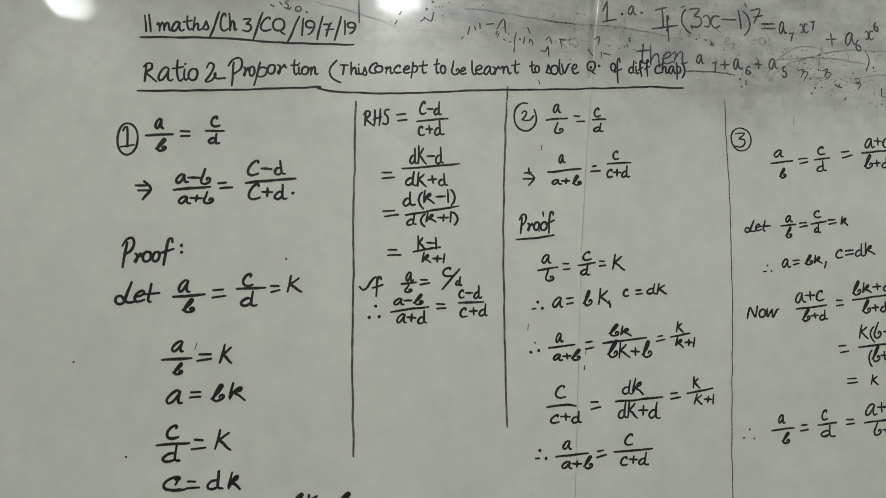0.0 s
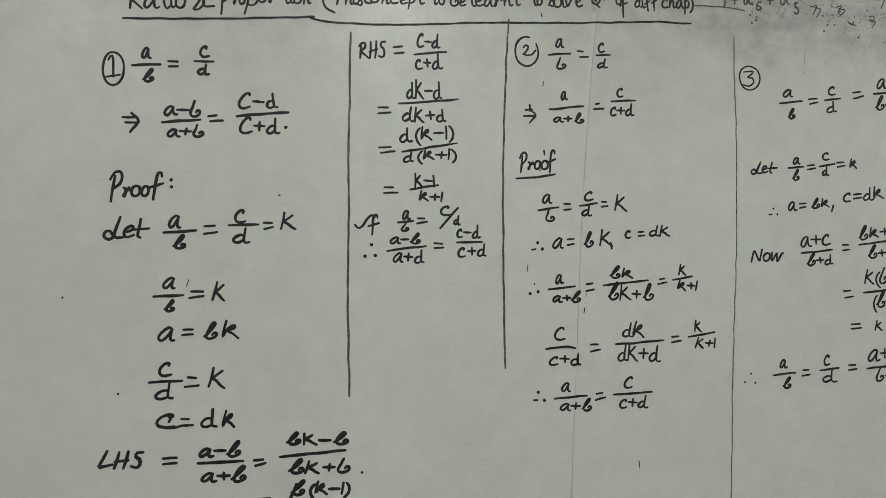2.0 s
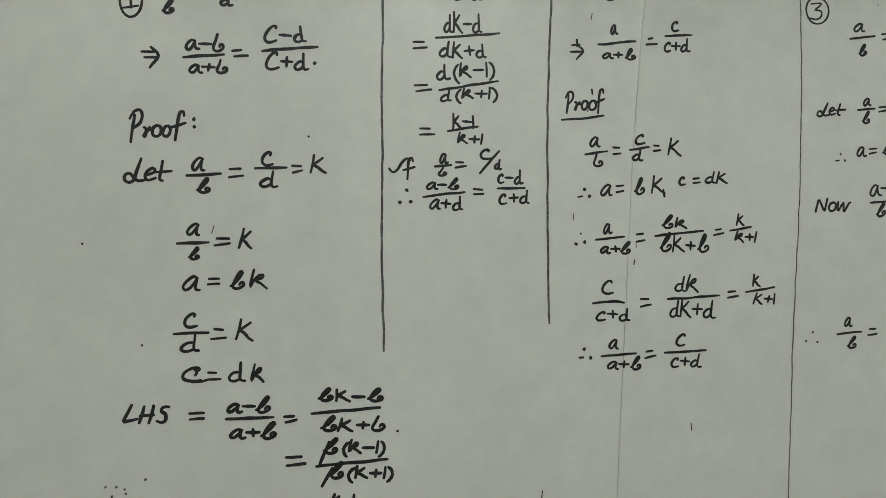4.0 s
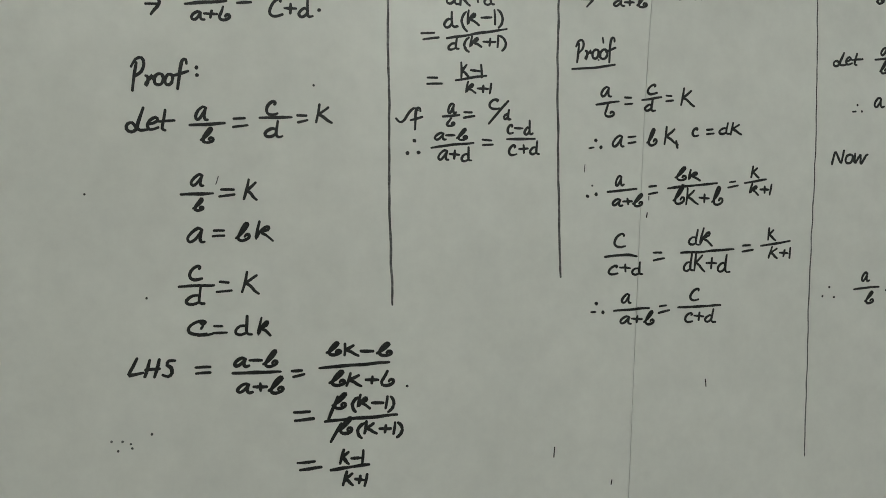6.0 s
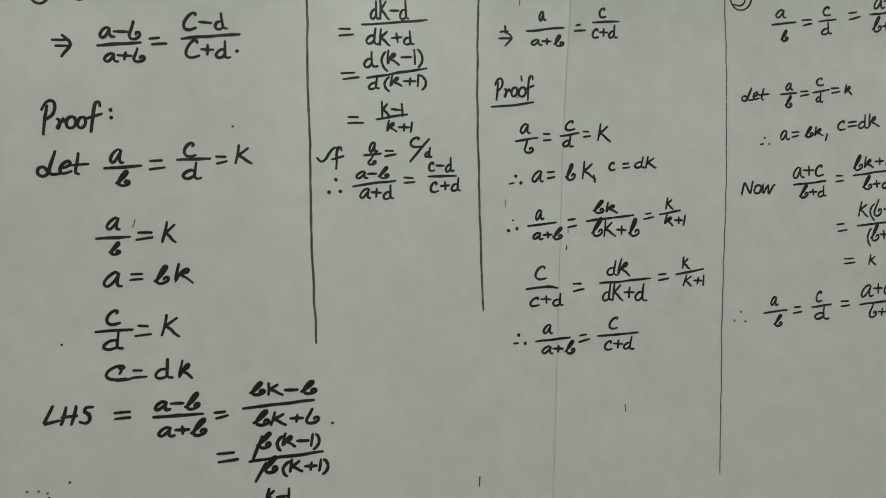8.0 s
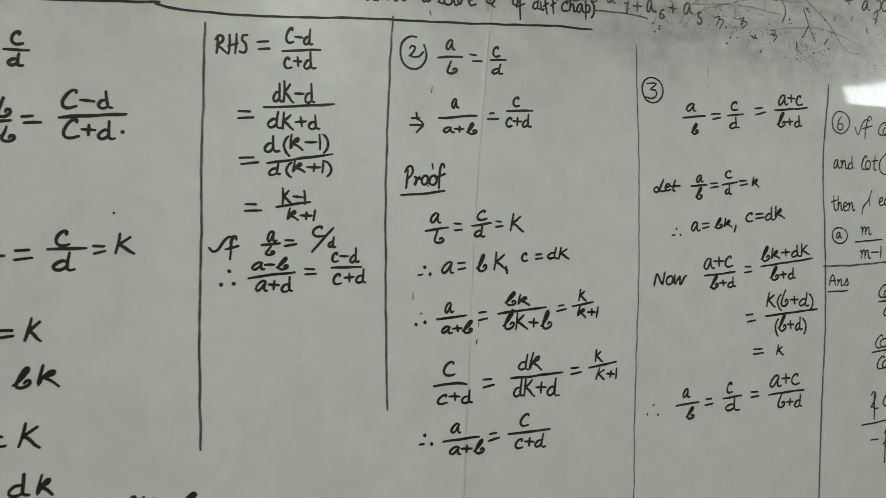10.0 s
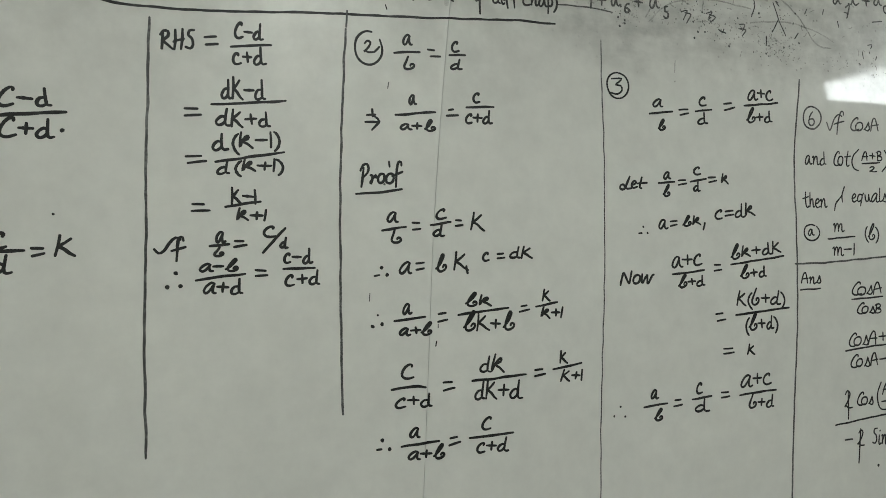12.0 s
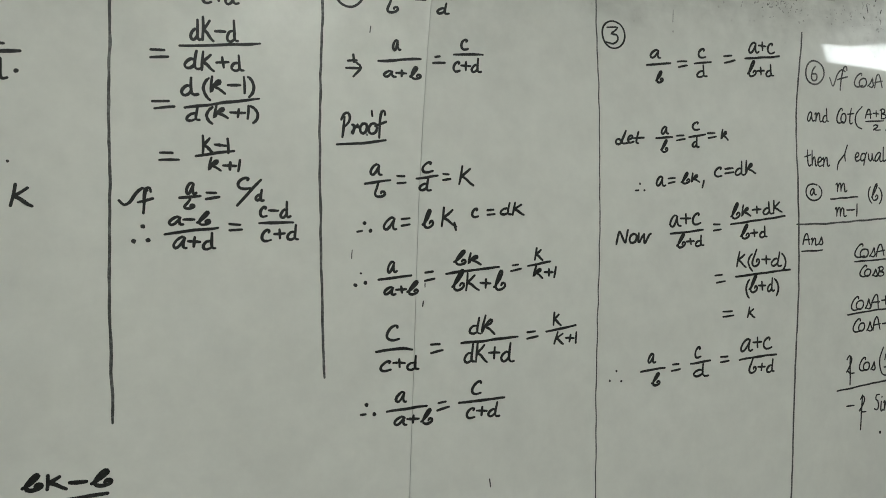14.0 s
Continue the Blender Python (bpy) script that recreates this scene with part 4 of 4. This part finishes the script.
e = Writing("equation", "black marker fraction with bracketed sums", INK)
e.equals((0.6195, 1.4798), (0.6289, 1.4805), (0.6208, 1.4720), (0.6326, 1.4736))
e.fraction(("k(b+d)", 0.6511, 1.4825, 0.0679, 0.0243, 0.9), ("(b+d)", 0.6615, 1.4547, 0.0463, 0.0246, 1.1), (0.6470, 1.4779), (0.7260, 1.4849))

e = Writing("equation", "black marker line equals k", INK)
e.equals((0.6292, 1.4413), (0.6410, 1.4414), (0.6290, 1.4357), (0.6427, 1.4365))
e.word("k", 0.6615, 1.4330, 0.0130, 0.0126, -2.7)

e = Writing("equation", "black marker conclusion of three equal fractions", INK)
e.dot(0.4923, 1.3862, 0.0012)
e.dot(0.4846, 1.3774, 0.0012)
e.dot(0.4982, 1.3763, 0.0012)
e.fraction(("a", 0.5300, 1.3914, 0.0107, 0.0112, -4.0), ("b", 0.5337, 1.3690, 0.0107, 0.0133, -4.6), (0.5220, 1.3840), (0.5514, 1.3863))
e.equals((0.5616, 1.3891), (0.5690, 1.3892), (0.5600, 1.3830), (0.5703, 1.3840))
e.fraction(("c", 0.5893, 1.3939, 0.0091, 0.0121, -3.8), ("d", 0.5868, 1.3747, 0.0201, 0.0145, -4.4), (0.5846, 1.3884), (0.6104, 1.3900))
e.equals((0.6245, 1.3931), (0.6339, 1.3933), (0.6243, 1.3875), (0.6353, 1.3887))
e.fraction(("a+c", 0.6530, 1.3971, 0.0425, 0.0145, -0.2), ("b+d", 0.6634, 1.3726, 0.0361, 0.0177, -1.2), (0.6503, 1.3885), (0.7028, 1.3917))

e = Writing("item_number", "number six in an oval drawn with marker", GREY_INK, 0.002)
e.ring(0.7689, 1.7111, 0.0134, 0.0136, 70, 440)
e.word("6", 0.7639, 1.7013, 0.0102, 0.0174, 4.3)

e = Writing("question_line", "grey marker question line starting with If", GREY_INK, 0.002)
e.line((0.7931, 1.7077), (0.7993, 1.6983), (0.8056, 1.7115), (0.8126, 1.7184), (0.8184, 1.7167))
e.word("f", 0.8067, 1.6932, 0.0174, 0.0270, 4.0)
e.word("CosA", 0.8361, 1.6996, 0.0463, 0.0166, 4.1)
e.equals((0.9013, 1.7130), (0.9129, 1.7146), (0.9010, 1.7064), (0.9147, 1.7089))
e.word("m", 0.9272, 1.7068, 0.0216, 0.0105, 4.1)

e = Writing("question_line", "black marker question line with cotangent of half sum", INK, 0.002)
e.word("and", 0.7586, 1.6540, 0.0353, 0.0159, 3.0)
e.word("Cot", 0.8071, 1.6552, 0.0290, 0.0191, 3.0)
e.line((0.8489, 1.6781), (0.8407, 1.6705), (0.8383, 1.6618), (0.8419, 1.6542), (0.8487, 1.6517))
e.fraction(("A+B", 0.8542, 1.6641, 0.0354, 0.0130, 3.2), ("2", 0.8665, 1.6504, 0.0142, 0.0079, 2.8), (0.8550, 1.6606), (0.8854, 1.6637))
e.line((0.8933, 1.6794), (0.8991, 1.6717), (0.8976, 1.6614), (0.8889, 1.6523))
e.equals((0.9083, 1.6678), (0.9198, 1.6692), (0.9090, 1.6620), (0.9206, 1.6634))
e.line((0.9310, 1.6610), (0.9424, 1.6749))

e = Writing("question_line", "black marker words then, a symbol, equals to", INK, 0.002)
e.word("then", 0.7547, 1.6028, 0.0388, 0.0185, 1.7)
e.line((0.8243, 1.6308), (0.8199, 1.6201), (0.8205, 1.6117))
e.line((0.8199, 1.6201), (0.8089, 1.6092), (0.8057, 1.6008))
e.word("equals", 0.8368, 1.6073, 0.0582, 0.0215, 1.8)
e.word("to", 0.9079, 1.6204, 0.0126, 0.0146, 2.0)

e = Writing("question_line", "black marker answer options with fractions", INK, 0.002)
e.ring(0.7658, 1.5731, 0.0115, 0.0095, 60, 410)
e.word("a", 0.7600, 1.5690, 0.0101, 0.0082, 0.8)
e.fraction(("m", 0.8011, 1.5737, 0.0201, 0.0118, 0.9), ("m-1", 0.7989, 1.5454, 0.0364, 0.0160, 0.2), (0.7923, 1.5660), (0.8374, 1.5693))
e.word("(b)", 0.8548, 1.5618, 0.0230, 0.0242, 0.6)
e.fraction(("m+1", 0.9013, 1.5818, 0.0368, 0.0146, 1.1), ("m", 0.9096, 1.5624, 0.0157, 0.0102, 0.6), (0.8999, 1.5745), (0.9411, 1.5789))

e = Writing("word", "underlined black marker abbreviation Ans", INK, 0.002)
e.word("Ans", 0.7463, 1.5123, 0.0310, 0.0128, -0.7)
e.line((0.7442, 1.5049), (0.7761, 1.5065))

e = Writing("equation", "black marker line of cosine fractions", INK, 0.0021)
e.fraction(("CosA", 0.8294, 1.4967, 0.0485, 0.0162, 1.5), ("CosB", 0.8361, 1.4743, 0.0396, 0.0133, 0.4), (0.8273, 1.4926), (0.8798, 1.4951))
e.equals((0.8869, 1.4956), (0.8951, 1.4962), (0.8877, 1.4921), (0.8949, 1.4926))
e.fraction(("m", 0.9165, 1.5030, 0.0221, 0.0080, -0.9), ("1", 0.9254, 1.4805, 0.0053, 0.0123, -1.4), (0.9168, 1.4965), (0.9423, 1.4990))

e = Writing("equation", "black marker fraction of sum and difference of cosines", INK, 0.0021)
e.fraction(("CosA+CosB", 0.8217, 1.4347, 0.1101, 0.0176, 3.0), ("CosA-CosB", 0.8234, 1.4092, 0.1068, 0.0161, 2.1), (0.8129, 1.4303), (0.8637, 1.4349), (0.9263, 1.4386), (0.9498, 1.4405))

e = Writing("equation", "black marker fraction with half-angle terms and struck-out twos", INK, 0.0021)
e.word("2", 0.8080, 1.3625, 0.0123, 0.0197, -4.5)
e.line((0.8155, 1.3824), (0.8140, 1.3498))
e.word("Cos", 0.8291, 1.3643, 0.0273, 0.0165, -4.4)
e.line((0.8715, 1.3897), (0.8649, 1.3782), (0.8644, 1.3664), (0.8689, 1.3577), (0.8799, 1.3562))
e.fraction(("A+B", 0.8738, 1.3755, 0.0439, 0.0141, -1.3), ("2", 0.8908, 1.3532, 0.0143, 0.0112, -4.6), (0.8713, 1.3666), (0.9100, 1.3673))
e.line((0.9213, 1.3850), (0.9259, 1.3725), (0.9188, 1.3574))
e.line((0.7931, 1.3435), (0.8526, 1.3486), (0.9217, 1.3529), (0.9557, 1.3545))
e.line((0.8082, 1.3246), (0.8196, 1.3249))
e.word("2", 0.8268, 1.3167, 0.0125, 0.0197, -5.6)
e.line((0.8335, 1.3359), (0.8288, 1.2961))
e.word("Sin", 0.8510, 1.3157, 0.0268, 0.0193, -5.6)
e.line((0.8923, 1.3425), (0.8826, 1.3301), (0.8829, 1.3161), (0.8965, 1.3049))
e.fraction(("A+B", 0.8894, 1.3252, 0.0391, 0.0127, -2.1), ("2", 0.9078, 1.3066, 0.0135, 0.0120, -5.7), (0.8891, 1.3204), (0.9273, 1.3211))
e.dot(0.8616, 1.2898)

e = Writing("old_question", "thin older grey marker question in a power expansion", GREY_INK, 0.0022)
e.line((0.3208, 1.8657), (0.3267, 1.8785))
e.line((0.3267, 1.8785), (0.3262, 1.8561))
e.line((0.3212, 1.8529), (0.3376, 1.8579))
e.dot(0.3456, 1.8648)
e.dot(0.3702, 1.8694)
e.word("a", 0.3535, 1.8649, 0.0109, 0.0116, 5.8)
e.line((0.3886, 1.8740), (0.4034, 1.8783))
e.line((0.3975, 1.8763), (0.3983, 1.8550))
e.word("f", 0.4021, 1.8375, 0.0074, 0.0318, 5.2)
e.line((0.3835, 1.8508), (0.4169, 1.8582))
e.word("(3x-1)", 0.4248, 1.8492, 0.0907, 0.0296, 3.6)
e.line((0.5168, 1.8864), (0.5303, 1.8893), (0.5216, 1.8712))
e.line((0.5211, 1.8783), (0.5339, 1.8817))
e.equals((0.5318, 1.8708), (0.5495, 1.8732), (0.5316, 1.8651), (0.5508, 1.8676))
e.word("a", 0.5569, 1.8603, 0.0114, 0.0159, 5.4)
e.word("7", 0.5710, 1.8530, 0.0082, 0.0116, 5.2)
e.word("x", 0.5870, 1.8646, 0.0132, 0.0131, 5.4)
e.word("7", 0.6030, 1.8705, 0.0083, 0.0125, 5.5)
e.word("+", 0.6242, 1.8520, 0.0177, 0.0206, 5.2)
e.word("a", 0.6538, 1.8562, 0.0154, 0.0163, 5.2)
e.word("6", 0.6686, 1.8487, 0.0086, 0.0149, 5.0)
e.word("x", 0.6841, 1.8634, 0.0131, 0.0135, 5.2)
e.word("6", 0.6981, 1.8781, 0.0070, 0.0121, 5.4)
e.line((0.7839, 1.8644), (0.7974, 1.8678))
e.line((0.7909, 1.8719), (0.7904, 1.8611))
e.word("a", 0.8123, 1.8557, 0.0149, 0.0131, 8.0)
e.line((0.8328, 1.8549), (0.8399, 1.8588), (0.8342, 1.8421))
e.word("x", 0.8389, 1.8580, 0.0193, 0.0154, 8.0)
e.word("+", 0.8631, 1.8614, 0.0145, 0.0126, 8.0)
e.word("a", 0.8827, 1.8641, 0.0148, 0.0112, 8.0)
e.word("0", 0.8999, 1.8554, 0.0096, 0.0113, 7.7)
e.word("x", 0.9109, 1.8659, 0.0206, 0.0152, 8.0)

e = Writing("old_question", "thin older grey marker line then with summed coefficients", GREY_INK, 0.0022)
e.word("then", 0.3648, 1.8070, 0.0633, 0.0233, 4.8)
e.word("a", 0.4399, 1.8133, 0.0121, 0.0125, 4.8)
e.word("7", 0.4622, 1.8041, 0.0077, 0.0139, 4.6)
e.word("+", 0.4730, 1.8092, 0.0123, 0.0112, 4.7)
e.word("a", 0.4900, 1.8105, 0.0125, 0.0141, 4.7)
e.word("6", 0.5068, 1.8049, 0.0071, 0.0113, 4.6)
e.word("+", 0.5196, 1.8130, 0.0143, 0.0113, 4.7)
e.word("a", 0.5386, 1.8145, 0.0144, 0.0143, 4.7)
e.word("5", 0.5573, 1.8061, 0.0081, 0.0143, 4.5)
e.line((0.4261, 1.8033), (0.4698, 1.8054), (0.4912, 1.8037), width=0.0015)

e = Writing("pen_stroke", "long thin grey marker swooshes crossing old writing", GHOST_INK, 0.0016)
e.line((0.5334, 1.8042), (0.5436, 1.8192), (0.5520, 1.8284), (0.5787, 1.8451), (0.6050, 1.8489), (0.6245, 1.8419))
e.line((0.5379, 1.8003), (0.5645, 1.8223), (0.6127, 1.8394), (0.6183, 1.8500))
e.line((0.6166, 1.8499), (0.6109, 1.8219))

e = Writing("pen_stroke", "long thin faded marker strokes left on the board", GHOST_INK, 0.0016)
e.line((0.5520, 1.8284), (0.6208, 1.8357), (0.6813, 1.8335))
e.line((0.6127, 1.8394), (0.6551, 1.8489), (0.7137, 1.8526))
e.line((0.1568, 1.8527), (0.1852, 1.8524), (0.2745, 1.8476), (0.3445, 1.8484), (0.4023, 1.8444))
e.line((-0.0025, 1.8423), (0.0374, 1.8360), (0.0638, 1.8294), (0.0808, 1.8242))
e.line((0.2460, 1.8481), (0.2883, 1.8470))
e.line((0.6819, 1.8169), (0.7351, 1.8240), (0.7810, 1.8180), (0.8092, 1.8087))
e.line((0.9117, 1.8405), (0.9777, 1.8567))
e.line((0.7202, 1.8571), (0.7546, 1.8328), (0.7804, 1.8031), (0.8050, 1.7996), width=0.0017)

e = Writing("pen_stroke", "thin dark marker strokes crossing each other", GREY_INK, 0.0015)
e.line((0.7162, 1.8448), (0.7235, 1.8266), (0.7335, 1.8065))
e.line((0.7235, 1.8266), (0.7131, 1.8094))
e.line((0.6831, 1.8516), (0.6879, 1.8401), (0.6822, 1.8244))
e.line((0.0415, 1.8625), (0.0420, 1.8248))

e = Writing("pen_mark", "dark broken remains of wiped-off marker writing", GREY_INK, 0.0017)
e.line((0.0867, 1.8423), (0.0843, 1.8383))
e.line((0.0819, 1.8312), (0.0795, 1.8272))
e.line((0.1083, 1.8332), (0.1133, 1.8368), (0.1195, 1.8343), (0.1220, 1.8447))
e.line((0.1548, 1.8199), (0.1529, 1.8172))
e.line((0.1631, 1.8322), (0.1605, 1.8230))
e.line((0.1683, 1.8327), (0.1695, 1.8290))
e.line((0.1741, 1.8378), (0.1747, 1.8314))
e.line((0.1818, 1.8372), (0.1896, 1.8386))
e.line((0.1942, 1.8333), (0.2014, 1.8450), (0.2039, 1.8297))
e.line((0.1967, 1.8283), (0.1941, 1.8236))
e.line((0.2013, 1.8217), (0.2026, 1.8205))
e.line((0.2165, 1.8309), (0.2137, 1.8215), (0.2143, 1.8151))
e.line((0.2143, 1.8131), (0.2136, 1.8079))
e.line((0.2257, 1.8259), (0.2243, 1.8186))
e.line((0.2316, 1.8199), (0.2323, 1.8245), (0.2356, 1.8222), (0.2362, 1.8177))
e.line((0.2298, 1.8374), (0.2324, 1.8311))
e.line((0.2511, 1.8250), (0.2552, 1.8299), (0.2585, 1.8217))
e.line((0.2456, 1.8127), (0.2509, 1.8125), (0.2537, 1.8186), (0.2542, 1.8069))
e.line((0.2674, 1.8278), (0.2742, 1.8271))
e.line((0.2688, 1.8279), (0.2700, 1.8188))
e.line((-0.0491, 1.8356), (-0.0457, 1.8336))
e.line((-0.0338, 1.8330), (-0.0310, 1.8321), (-0.0288, 1.8341))
e.line((-0.0225, 1.8324), (-0.0219, 1.8318))
e.line((-0.0402, 1.8390), (-0.0379, 1.8362))
e.line((0.3102, 1.8317), (0.3159, 1.8349), (0.3143, 1.8254))
e.line((0.3016, 1.8190), (0.3070, 1.8115))
e.line((0.3211, 1.8154), (0.3295, 1.8148))
e.line((0.3183, 1.8171), (0.3181, 1.8098))
e.line((0.5868, 1.8156), (0.5949, 1.8148), (0.5894, 1.8043))
e.line((0.6214, 1.8184), (0.6296, 1.8162), (0.6225, 1.8098))
e.line((0.6354, 1.8021), (0.6436, 1.7999))
e.line((0.6625, 1.8071), (0.6727, 1.8064), (0.6671, 1.7987))
e.line((0.7030, 1.7992), (0.7034, 1.7926))
e.line((0.4607, 1.8429), (0.4635, 1.8376))
e.line((0.5093, 1.8957), (0.5114, 1.8902))
e.line((0.4221, 1.8809), (0.4274, 1.8829))
e.line((0.5818, 1.8160), (0.5897, 1.8184), (0.5847, 1.8073))
e.line((0.6169, 1.8195), (0.6251, 1.8219), (0.6200, 1.8147))
e.line((0.6335, 1.8033), (0.6392, 1.8001), (0.6410, 1.8043))
e.line((0.6639, 1.8126), (0.6715, 1.8129), (0.6678, 1.8050))
e.line((0.7032, 1.8034), (0.7029, 1.7959))
e.line((0.7529, 1.8130), (0.7471, 1.8054))
e.line((0.7681, 1.8445), (0.7650, 1.8384))
e.line((0.7955, 1.8469), (0.7934, 1.8409))
e.line((0.8182, 1.8356), (0.8198, 1.8286))
e.line((0.8688, 1.8115), (0.8760, 1.8131), (0.8737, 1.8077))
e.line((0.8715, 1.8030), (0.8714, 1.8015))
e.line((0.8582, 1.8015), (0.8598, 1.7929))
e.line((0.8835, 1.7985), (0.8812, 1.7938))
e.line((0.8515, 1.7862), (0.8534, 1.7849))
e.line((0.8785, 1.8421), (0.8952, 1.8451))
e.line((0.8305, 1.8488), (0.8364, 1.8482))
e.line((0.7250, 1.8426), (0.7198, 1.8474), (0.7234, 1.8465))

e = Writing("pen_mark", "thin small stray black marker ticks", INK, 0.0014)
e.line((0.2905, 1.4623), (0.2898, 1.4580))
e.line((0.3527, 1.2974), (0.3533, 1.2900))
e.line((0.1955, 1.2389), (0.1949, 1.2297))
e.line((0.2536, 1.2038), (0.2530, 1.1995))
e.dot(-0.0279, 1.5738, 0.0011)
e.dot(-0.2165, 1.4756, 0.0011)
e.dot(-0.1685, 1.3875, 0.0011)

e = Writing("pen_mark", "faint small stray grey marker ticks and specks", RULE_INK, 0.0011)
e.line((0.2448, 1.7044), (0.2437, 1.6986))
e.line((-0.1099, 1.4920), (-0.1117, 1.4856))
e.line((0.2922, 1.4787), (0.2921, 1.4750))
e.line((0.2268, 1.5078), (0.2261, 1.5011))
e.line((-0.1099, 1.4920), (-0.1114, 1.4867))
e.dot(-0.1970, 1.2670, 0.0011)
e.dot(-0.1881, 1.2664, 0.0011)
e.dot(-0.1818, 1.2641, 0.0011)
e.dot(-0.1918, 1.2584, 0.0011)
e.dot(-0.1649, 1.2714, 0.0011)
e.dot(-0.1809, 1.2602, 0.0011)
e.dot(0.0577, 1.7217, 0.001)
e.dot(0.2403, 1.6088, 0.001)

e = Writing("old_mark", "small worn remains of letters above the heading", RULE_INK, 0.0016)
e.word("S", -0.0365, 1.8325, 0.0070, 0.0085, 4)
e.word("o", -0.0245, 1.8300, 0.0070, 0.0062, 4)
e.dot(-0.0125, 1.8308, 0.0012)

e = Writing("old_mark", "short faint grey strokes beside the third item", GHOST_INK, 0.0014)
e.line((0.5721, 1.7600), (0.5708, 1.7468))
e.dot(0.5707, 1.7365, 0.001)

e = Writing("smear", "grey smeared ink stripe beside the joint", SMEAR_INK, 0.006)
e.line((0.3095, 1.8990), (0.3062, 1.8380), (0.3024, 1.7879))
e.line((0.3228, 1.8937), (0.3191, 1.8527), width=0.004)

e = Writing("old_question", "faint wiped-off short equation", GHOST_INK, 0.0016)
e.word("e", 0.4797, 1.8390, 0.0085, 0.0099, 5.2)
e.word("2", 0.4895, 1.8357, 0.0062, 0.0078, 5.1)
e.line((0.5150, 1.8479), (0.5229, 1.8493))
e.line((0.5148, 1.8436), (0.5227, 1.8450))
e.word("0", 0.5266, 1.8432, 0.0104, 0.0100, 5.2)
e.word("(t)", 0.2713, 1.8176, 0.0193, 0.0132, 5.1)
e.line((0.4637, 1.8432), (0.4642, 1.8362))

# ---- remains of wiped-off writing along the board's upper part ----
rest = random.Random(7)


def wiped_edge(x):
    """Height of the ragged lower edge of the wiped part."""
    return 1.842 - 0.085 * x + 0.02 * noise.noise((x * 6, 0, 0))


def residue(label, ink, clusters, strays):
    """Clusters of specks with a few short stray strokes between them, as one part."""
    e = Writing("wiped_residue", label, ink, 0.0012)
    e.piece("wiped_residue")
    e.whole = True
    for _ in range(clusters):
        x = rest.choice((rest.uniform(-0.1, 1.0), rest.gauss(0.66, 0.13)))
        z = wiped_edge(x) + 0.004 + abs(rest.gauss(0, 0.032))
        for _ in range(rest.randint(6, 18)):
            u, v, size = x + rest.gauss(0, 0.013), z + rest.gauss(0, 0.007), rest.choice((0.0003, 0.0005, 0.0008, 0.0013))
            if rest.random() < 0.75:
                e.dot(u, v, size)
            else:
                a = rest.uniform(0, math.pi)
                e.line((u - size * math.cos(a), v - size * math.sin(a)), (u + size * math.cos(a), v + size * math.sin(a)), width=rest.uniform(0.0008, 0.0014))
    for _ in range(strays):
        x = rest.uniform(-0.25, 1.0)
        z = wiped_edge(x) + 0.006 + abs(rest.gauss(0, 0.055))
        a, size = rest.uniform(0, math.pi), rest.choice((0.0012, 0.002, 0.003, 0.0042))
        bend, dx, dz = rest.uniform(-0.4, 0.4) * size, size * math.cos(a), size * math.sin(a)
        e.line((x - dx, z - dz), (x - bend * math.sin(a), z + bend * math.cos(a)), (x + dx, z + dz), width=rest.uniform(0.0008, 0.0016))
    e.whole = False


residue("scattered small grey specks of wiped-off marker ink", GHOST_INK, 55, 120)
residue("clustered dark specks of dried marker ink dust", RULE_INK, 17, 0)
finish_writing()
for ob in whiteboard.children:
    if ob.name.startswith("wiped_residue"):
        ob["kind"] = "stuff"
